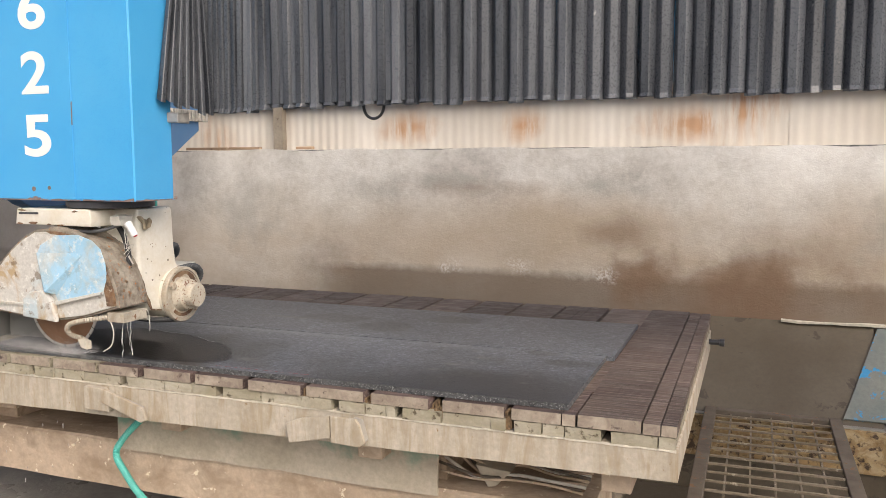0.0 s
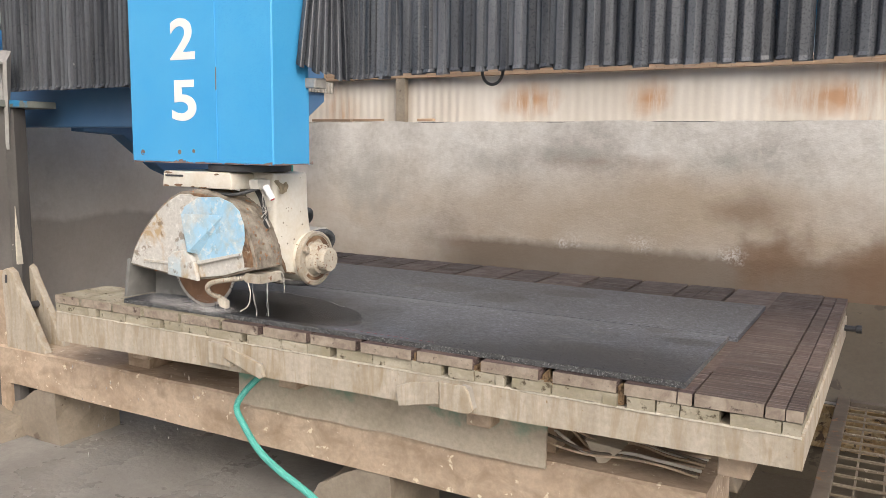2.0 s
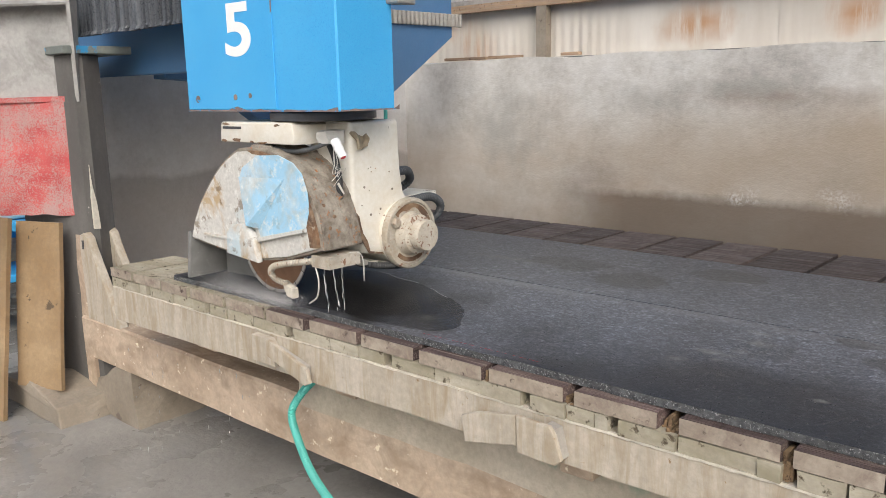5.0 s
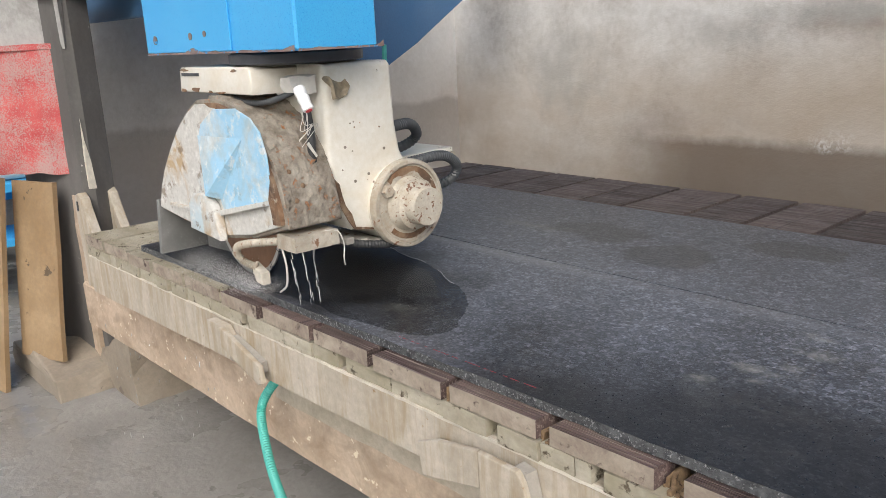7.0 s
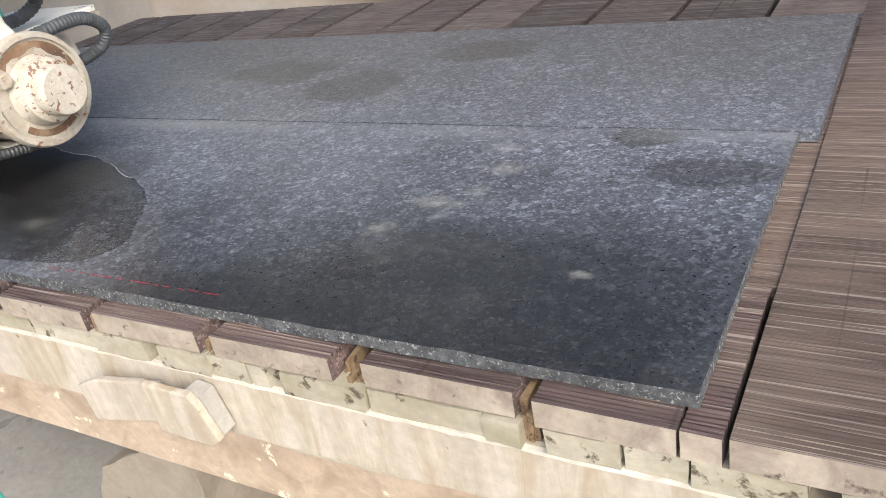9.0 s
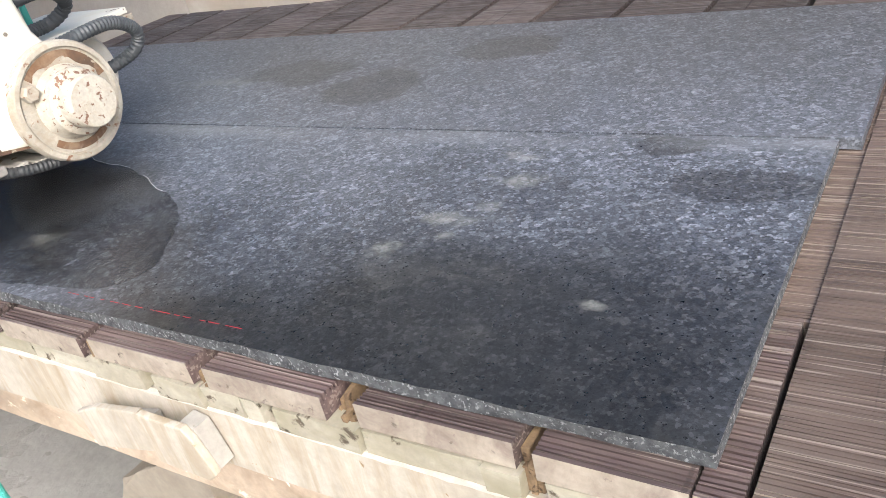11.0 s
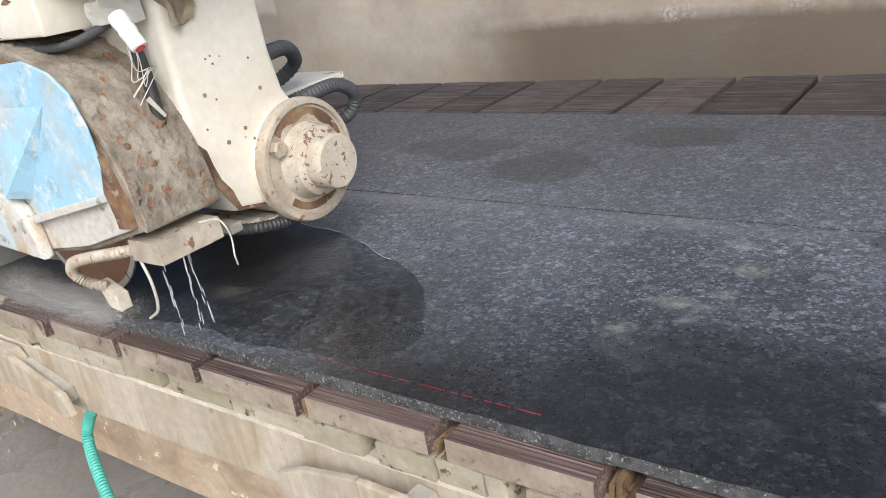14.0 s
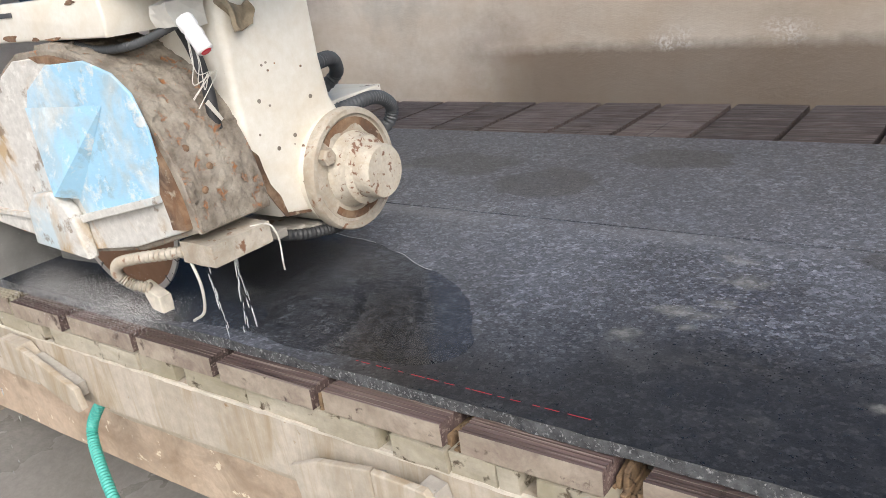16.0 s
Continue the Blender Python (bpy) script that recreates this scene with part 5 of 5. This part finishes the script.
# the pointer's red laser light on the slab, laid as glowing dashes
bm = bmesh.new()
dash = random.Random(31)
x = -0.21
while x < 0.2:
    w = dash.uniform(0.006, 0.035)
    prism([(x, -0.0005), (x + w, -0.0005), (x + w, 0.0005), (x, 0.0005)], 0, 0.0004, "z", bm=bm)
    x += w + dash.uniform(0.003, 0.02)
line = solo("laser_line", bm, "laser", "thin broken red laser line on the wet granite", "laser line")


# ---------------- bridge and bellows ----------------
def build_bridge():
    b = thing("bridge", -2.2, 0.7, 1.78, "blue bridge beam that carries the saw head", "bridge beam")
    o = b.location

    def put(name, bm, mat, label=""):
        bmesh.ops.translate(bm, vec=-Vector(o), verts=bm.verts)
        return part(name, bm, mat, b, label)

    put("beam", box(-5.5, 4.0, 0.80, 1.25, 1.98, 2.7, 0.008), "blue")
    put("end_carriage", prism([(0.72, 1.58), (1.0, 1.56), (1.3, 1.34), (1.6, 1.22), (1.9, 1.2), (2.3, 1.405), (3.03, 1.86), (3.03, 2.5), (0.72, 2.5)], -4.42, -4.3, "x", 0.006), "dull_blue", "end plate in shaded slate blue with a slanting lower edge")
    put("end_carriage", box(-5.2, -3.3, 0.62, 0.68, 1.60, 1.98, 0.006), "dull_blue")
    for i in range(24):
        put("rib", box(-4.297, -4.27, 2.12 + i * 0.042, 2.146 + i * 0.042, 1.93, 2.02, 0.004), "grey_steel")
    put("cover_rail", box(-4.6, 4.0, 0.47, 0.53, 2.30, 2.36, 0.004), "dark_steel")
    put("end_housing", box(-5.62, -5.25, 0.3, 1.6, 1.76, 2.1, 0.01), "blue")
    return b


build_bridge()


def pleat_mesh(width, depth, z0, z1, seed, sway=0.0):
    """One vertical fold of the bellows: a V-shaped vinyl fold with rounded crest and sagging hem."""
    rng = random.Random(seed)
    prof = [(-width / 2, 0.0), (-width * 0.20, -depth * 0.92), (-width * 0.14, -depth), (width * 0.24, -depth * 0.93), (width * 0.29, -depth * 0.82), (width / 2, 0.0)]
    bm = bmesh.new()
    zs = [z0, z0 + 0.02, z0 + 0.1, z0 + 0.3, z0 + 0.6, z1]
    grid = []
    for off in (0.0, 0.004):
        g = []
        for z in zs:
            k = 1 + (0.25 if z < z0 + 0.01 else 0) + rng.uniform(-0.06, 0.06)
            s = sway * (z - z0)
            hem = rng.uniform(-0.006, 0.006) if z == z0 else 0
            g.append([bm.verts.new((x + s, y * k + off, z + hem + (0.012 * abs(x) / width if z == z0 else 0))) for x, y in prof])
        grid.append(g)
    n, m = len(zs), len(prof)
    for i in range(n - 1):
        for j in range(m - 1):
            bm.faces.new((grid[0][i][j], grid[0][i][j + 1], grid[0][i + 1][j + 1], grid[0][i + 1][j]))
            bm.faces.new((grid[1][i][j], grid[1][i + 1][j], grid[1][i + 1][j + 1], grid[1][i][j + 1]))
    for j in range(m - 1):
        bm.faces.new((grid[0][0][j], grid[1][0][j], grid[1][0][j + 1], grid[0][0][j + 1]))
    for k in (0, m - 1):
        for i in range(n - 1):
            bm.faces.new((grid[0][i][k], grid[1][i][k], grid[1][i + 1][k], grid[0][i + 1][k]))
    return finish(bm, "bellows", "fold")


pleats = []


def build_bellows():
    col0 = SPEED * (0 - 7)
    rt = thing("bellows", 0.0, 0.42, 1.808, "dusty black pleated vinyl bellows along the bridge", "bellows", "bellows of the bridge")
    meshes = [pleat_mesh(0.062, 0.030, 0.0, 0.95, i) for i in range(7)]
    tight = [pleat_mesh(0.040, 0.036, 0.0, 0.95, 50 + i, 0.02) for i in range(5)]
    rng = random.Random(2)
    x, i = -1.985 + col0, 0
    while x < 1.6:
        dense = i < 11
        ob = new("fold", (tight if dense else meshes)[i % (5 if dense else 7)])
        ob.parent = rt
        y = -0.02 * max(0.0, 1 - i / 8)
        turn = (-14 if i < 6 else -8 if i < 10 else 0) + rng.uniform(-13, 13)
        near = max(0.0, 1 - (x - (-1.985 + col0)) / 1.0)
        pleats.append((ob, Vector((x, y, rng.uniform(-0.004, 0.004) + (-0.012 if i < 10 else 0))), turn, near))
        x += 0.026 if dense else 0.0595 + rng.uniform(-0.003, 0.003)
        i += 1
    lf = thing("bellows", -4.0, 0.42, 1.797, "dusty black pleated vinyl bellows at the bridge's end", "bellows", "bellows of the bridge")
    x, i = -4.52, 0
    while x < -2.86 + col0:
        ob = new("fold", tight[i % 5])
        ob.parent = lf
        near = max(0.0, (x + 4.52) / (4.52 - 2.86 + col0))
        pleats.append((ob, Vector((x + 4.0, rng.uniform(-0.004, 0.004), rng.uniform(-0.004, 0.004))), rng.uniform(-9, 9), near * 0.9))
        x += 0.034 + rng.uniform(-0.002, 0.002)
        i += 1
    # folded corner that reaches to the column, a steel clip under it
    cr = thing("bellows_end", -2.015, 0.29, 1.80, "gathered end of the vinyl bellows tied to the column", "bellows end")
    lo0, lo1 = Vector((-0.017, -0.135, 0.045)), Vector((0.085, 0.09, -0.005))
    hi0, hi1 = Vector((-0.008, 0.03, 0.95)), Vector((0.03, 0.09, 0.95))
    out = Vector((0.85, -0.5, 0.0))
    for k in range(7):
        bm = bmesh.new()
        grid = []
        for off in (0.0, 0.003):
            for z in range(9):
                f = z / 8
                row = []
                for u, d in ((0.0, 0.0), (0.22, 0.9), (0.34, 1.0), (0.72, 0.86), (0.8, 0.7), (1.02, -0.02)):
                    s = (k + u) / 7
                    p = lo0.lerp(lo1, s).lerp(hi0.lerp(hi1, s), f)
                    p += out * (d * (0.026 - 0.016 * f) - off + 0.003 * noise.noise(Vector((k * 3.3 + u, f * 3, 1))))
                    if z == 0:
                        p.z += 0.01 * math.sin(k * 2.1) - 0.012 * d
                    row.append(bm.verts.new(p))
                grid.append(row)
        for i in range(8):
            for j in range(5):
                bm.faces.new((grid[i][j], grid[i][j + 1], grid[i + 1][j + 1], grid[i + 1][j]))
                bm.faces.new((grid[i + 9][j], grid[i + 10][j], grid[i + 10][j + 1], grid[i + 9][j + 1]))
        for j in range(5):
            bm.faces.new((grid[0][j], grid[9][j], grid[9][j + 1], grid[0][j + 1]))
        part("fold", bm, "bellows", cr)
    part("backing", box(0.0, 1.0, 0.112, 0.116, 0.03, 0.94, 0), "bellows", cr)
    part("clip", rough_up(box(-0.06, 0.02, -0.06, 0.02, -0.045, -0.005, 0.004), 0.006, 30), "zinc", cr, "bent metal clip")
    lp = solo("cable_loop", tube([(-0.045, 0.03, 0.06), (-0.045, 0.03, 0.0), (-0.03, 0.03, -0.035), (0, 0.03, -0.048), (0.03, 0.03, -0.035), (0.045, 0.03, 0.0), (0.045, 0.03, 0.06)], 0.006, 10), "rubber", "black cable loop hanging below the bellows", "cable", smooth=True, at=pose(-1.487, 0.42, 1.812))
    return cr


bellows_end = build_bellows()


# ---------------- the runway's end: hood, flap, boards ----------------
def build_left():
    # the hood stands askew: its own x runs along its width, -y faces out
    hd = thing("runway_hood", -4.807, -0.02, 0.873, "grey sheet-metal hood with a red rubber flap", "hood")
    hd.rotation_euler = (0, 0, radians(35.5))

    def put(name, bm, mat, label=""):
        return part(name, bm, mat, hd, label)

    for x0, x1, e in ((-0.02, 0.0, -0.03), (0.52, 0.54, 0.05)):
        bm = bmesh.new()
        lo = [bm.verts.new(p) for p in ((x0, 0, 0.6), (x0 + e * 0.4, -0.05, 0.6), (x0 + e, -0.10, 1.07), (x0 + e, -0.03, 1.13), (x0, 0.0, 1.13))]
        hi = [bm.verts.new(v.co + Vector((x1 - x0, 0, 0))) for v in lo]
        bm.faces.new(lo), bm.faces.new(hi[::-1])
        for k in range(5):
            bm.faces.new((lo[k], lo[(k + 1) % 5], hi[(k + 1) % 5], hi[k]))
        put("cheek", bm, "zinc")
    put("top_plate", prism([(-0.10, 1.065), (-0.03, 1.132), (0.0, 1.132), (0.0, 1.124), (-0.028, 1.122), (-0.095, 1.055)], -0.035, 0.57, "x", 0.0015), "zinc")
    put("back_plate", box(0.001, 0.519, 0.002, 0.010, 0.60, 1.12, 0.001), "zinc", "stained back plate")
    put("clamp_bar", rough_up(box(-0.005, 0.525, -0.02, 0.001, 0.60, 0.625, 0, cuts=4), 0.004, 12), "red")
    bm = box(0.005, 0.515, -0.008, 0.0, 0.03, 0.60, 0, cuts=14)
    for v in bm.verts:
        v.co.y += 0.018 * noise.noise(Vector((v.co.x * 6, 0, v.co.z * 3)))
        v.co.x += 0.012 * noise.noise(Vector((v.co.z * 6, 3, v.co.x * 0.3)))
        if v.co.z < 0.06:
            v.co.z += 0.02 * noise.noise(Vector((v.co.x * 9, 9, 0)))
    put("flap", bm, "red", "faded red rubber flap, splashed grey")
    pl = thing("runway_pillar", -4.565, 0.25, 0.0, "dark splashed steel pillar under the runway's end", "pillar")
    part("shaft", prism([(-0.30, -0.10), (0.23, 0.0), (0.24, 0.05), (0.18, 0.16), (-0.5, 0.16)], FLOOR, 1.70, "z", 0.006), "soot", pl)
    part("side_strip", rough_up(rough_up(prism([(0.02, 0.84), (0.052, 0.84), (0.05, 0.96), (0.035, 1.06), (0.03, 1.16), (0.022, 1.0)], 0.225, 0.243, "x"), 0.008, 14), 0.006, 40), "lime", pl, "ragged pale crust along the edge")
    part("head_plate", box(-0.55, 0.26, -0.05, 0.3, 1.701, 1.74, 0.004), "dirty_blue", pl)
    # boards leaning on the pillar
    for w, h, x, y, z, turn, a, lab in ((0.30, 1.04, -4.885, -0.245, FLOOR, 15, -9, "tall mud-splashed board leaning on the runway pillar"), (0.30, 0.86, -4.68, -0.045, 0.02, 20, -7, "mud-splashed board leaning on the runway pillar")):
        bm = rough_up(box(0, w, -0.012, 0.012, 0.0, h, 0, cuts=4), 0.004, 5)
        solo("board", bm, "card", lab, "board", "boards leaning on the pillar", at=pose(x, y, z, a, 0, turn))
    bm = prism([(-5.0, FLOOR), (-4.25, FLOOR), (-4.285, -0.02), (-4.42, 0.0), (-4.6, 0.05), (-4.95, 0.0)], -0.035, 0.33, "y", 0.012, 2)
    bmesh.ops.subdivide_edges(bm, edges=bm.edges[:], cuts=5, use_grid_fill=True)
    solo("concrete_foot", rough_up(rough_up(bm, 0.012, 7), 0.006, 25), "concrete", "crusted concrete footing covered in slurry", "footing")
    # pendant control
    pc = thing("control_pendant", -4.58, -0.34, 1.09, "yellow hanging control pendant with black buttons", "control pendant")
    part("body", box(-0.045, 0.045, -0.035, 0.035, -0.14, 0.14, 0.014, 3), "yellow", pc)
    for z in (-0.07, 0.0, 0.07):
        part("button_plate", box(-0.028, 0.028, -0.039, -0.034, z - 0.024, z + 0.024, 0.003), "dark_steel", pc)
        part("button", lathe([(-0.05, 0.012), (-0.039, 0.014)], (0, 0, z), "y", 14), "white" if z else "red", pc)
    part("strap", rough_up(box(-0.05, 0.05, -0.04, 0.04, -0.155, -0.12, 0, cuts=2), 0.008, 20), "pipe", pc, "torn plastic wrap")
    part("cord", tube([(0, 0, 0.14), (0.02, 0, 0.25), (0.12, 0.05, 0.45), (0.25, 0.1, 0.9), (0.3, 0.1, 2.4)], 0.008, 8), "rubber", pc, smooth=True)
    pc.rotation_euler = (0, radians(-52), radians(35))
    pc.scale = (1.3, 1.3, 1.3)
    # machine and stock farther back
    m = thing("far_machine", -7.4, 1.2, 0.0, "blue and grey stone-working machine in the hall behind", "machine")
    part("bed", box(-0.9, 0.7, -1.2, 1.6, 0.25, 0.95, 0.02), "grey_steel", m)
    part("lower_tray", box(-1.0, 0.9, -1.3, 1.7, 0.5, 0.62, 0.01), "blue", m)
    part("upper_body", box(-0.6, 0.5, -0.9, 1.2, 1.0, 1.55, 0.04, 2), "grey_steel", m)
    part("cover", box(-0.7, 0.6, -1.0, 1.3, 1.551, 1.64, 0.02), "zinc", m)
    for y in (-1.1, 1.4):
        part("leg", box(-0.9, 0.7, y, y + 0.15, FLOOR, 0.249, 0.01), "blue", m)
    for i in range(6):
        solo("pipe", lathe([(0, 0.05), (1.5, 0.05)], (0, 0, 0), "y", 16), "pipe", "pale plastic pipe in a stack", "pipe", "stacked pipes", smooth=True, at=pose(-6.35 + 0.105 * (i % 3), -0.6, 0.735 + 0.09 * (i // 3)))
    rk = thing("pipe_rack", -6.25, 0.1, 0.0, "blue rack that holds the stacked pipes", "rack")
    part("top", box(-0.25, 0.25, -0.75, 0.85, 0.62, 0.682, 0.006), "blue", rk)
    part("shelf", box(-0.25, 0.25, -0.75, 0.85, 0.28, 0.33, 0.006), "blue", rk)
    for x in (-0.23, 0.19):
        for y in (-0.7, 0.75):
            part("leg", box(x, x + 0.04, y, y + 0.04, FLOOR, 0.619, 0.003), "dark_steel", rk)
    # blue arm and pale beam on the runway's outer side
    rb = thing("runway_beam", -6.0, 0.5, 1.8, "blue runway arm with a pale worn end plate", "beam")
    part("arm", prism([(-0.55, 0.30), (0.95, 0.34), (0.95, 0.24), (-0.1, 0.20), (0.2, 0.0), (0.05, 0.0), (-0.3, 0.18), (-0.55, 0.18)], -0.25, -0.1, "y", 0.006), "blue", rb)
    part("end_plate", rough_up(box(-0.62, -0.4, -0.3, -0.26, 0.24, 0.42, 0, cuts=2), 0.006, 9), "cream", rb)
    part("cable_tray", box(-0.55, 1.0, -0.24, -0.12, 0.345, 0.40, 0.006), "dark_steel", rb)
    part("cap", prism([(0.55, 0.40), (1.25, 0.40), (1.25, 0.62), (1.1, 0.62)], -0.1, 0.2, "y", 0.01), "zinc", rb, "white sheet-metal cap")


build_left()


# ---------------- grating and plate at the table's right end ----------------
def build_grating():
    g = thing("floor_grating", 0.09, 2.0, 0.0, "rusty steel bar grating over the drain pit", "grating")
    for x in (-0.36, 0.36):
        part("side_bar", box(x - 0.035, x + 0.035, -1.5, 0.86, 0.0, 0.035, 0.004), "dark_rust", g)
    part("end_bar", box(-0.324, 0.324, 0.79, 0.86, 0.0, 0.035, 0.004), "dark_rust", g)
    for i in range(5):
        x = -0.235 + i * 0.117
        part("long_bar", box(x - 0.005, x + 0.005, -1.5, 0.789, 0.0, 0.018, 0.001), "grate", g)
    me = None
    for i in range(18):
        y = 0.70 - i * 0.125
        me = me or finish(box(-0.324, 0.324, -0.007, 0.007, 0.0, 0.012, 0.001), "grate", "cross_bar")
        ob = new("cross_bar", me)
        ob.parent, ob.location = g, (0, y, 0.019)
    solo("blue_plate", rough_up(prism([(0.50, 0.02), (1.9, 0.02), (1.9, 0.8), (0.74, 0.8)], 0, 0.012, "z", 0.002), 0.002, 9), "dirty_blue", "mud-covered blue steel plate lying on the sloping apron", "plate", at=pose(0, 2.862, 0.012, 35.7, 0, 0))


build_grating()


# ---------------- what moves ----------------
def motions():
    walk(head, [(t, Matrix.Translation(HEAD + Vector((SPEED * (t - 7), 0, 0)))) for t in (0, 4, 8, 12, 16)])
    walk(bellows_end, [(t, Matrix.Translation(Vector((-2.015 + SPEED * (t - 7), 0.29, 1.80)))) for t in (0, 4, 8, 12, 16)])
    hub = in_place((-2.63, 0.10, 0.987))
    walk(blade, [(0.1 * i, Matrix.Translation(hub) @ Matrix.Rotation(radians(70 * i), 4, "Y")) for i in range(161)])
    for ob, p, turn, near in pleats:
        walk(ob, [(t, Matrix.Translation(p + Vector((SPEED * t * near, 0, 0))) @ Matrix.Rotation(radians(turn), 4, "Z")) for t in (0, 8, 16)])
    rng = random.Random(9)
    for s in streams:
        p = s.location.copy()
        rows = []
        for i in range(65):
            rows.append((0.25 * i, Matrix.Translation(p + Vector((rng.uniform(-0.006, 0.006), rng.uniform(-0.004, 0.004), 0))) @ pose(0, 0, 0, rng.uniform(-4, 4), rng.uniform(-5, 5), 80 * (i % 2) * rng.random())))
        walk(s, rows)
    p = spray.location.copy()
    walk(spray, [(0.2 * i, Matrix.Translation(p + Vector((rng.uniform(-0.012, 0.012), rng.uniform(-0.004, 0.004), rng.uniform(-0.001, 0.003))))) for i in range(81)])
    walk(puddle, [(t, Matrix.Translation(Vector((-2.12 + SPEED * (t - 7), 0.0, TOP + 0.0213)))) for t in (0, 8, 16)])
    walk(line, [(t, Matrix.Translation(Vector((-1.52 + 0.0287 * (t - 9.2), 0.066, TOP + 0.0215)))) for t in (0, 8, 16)])


motions()
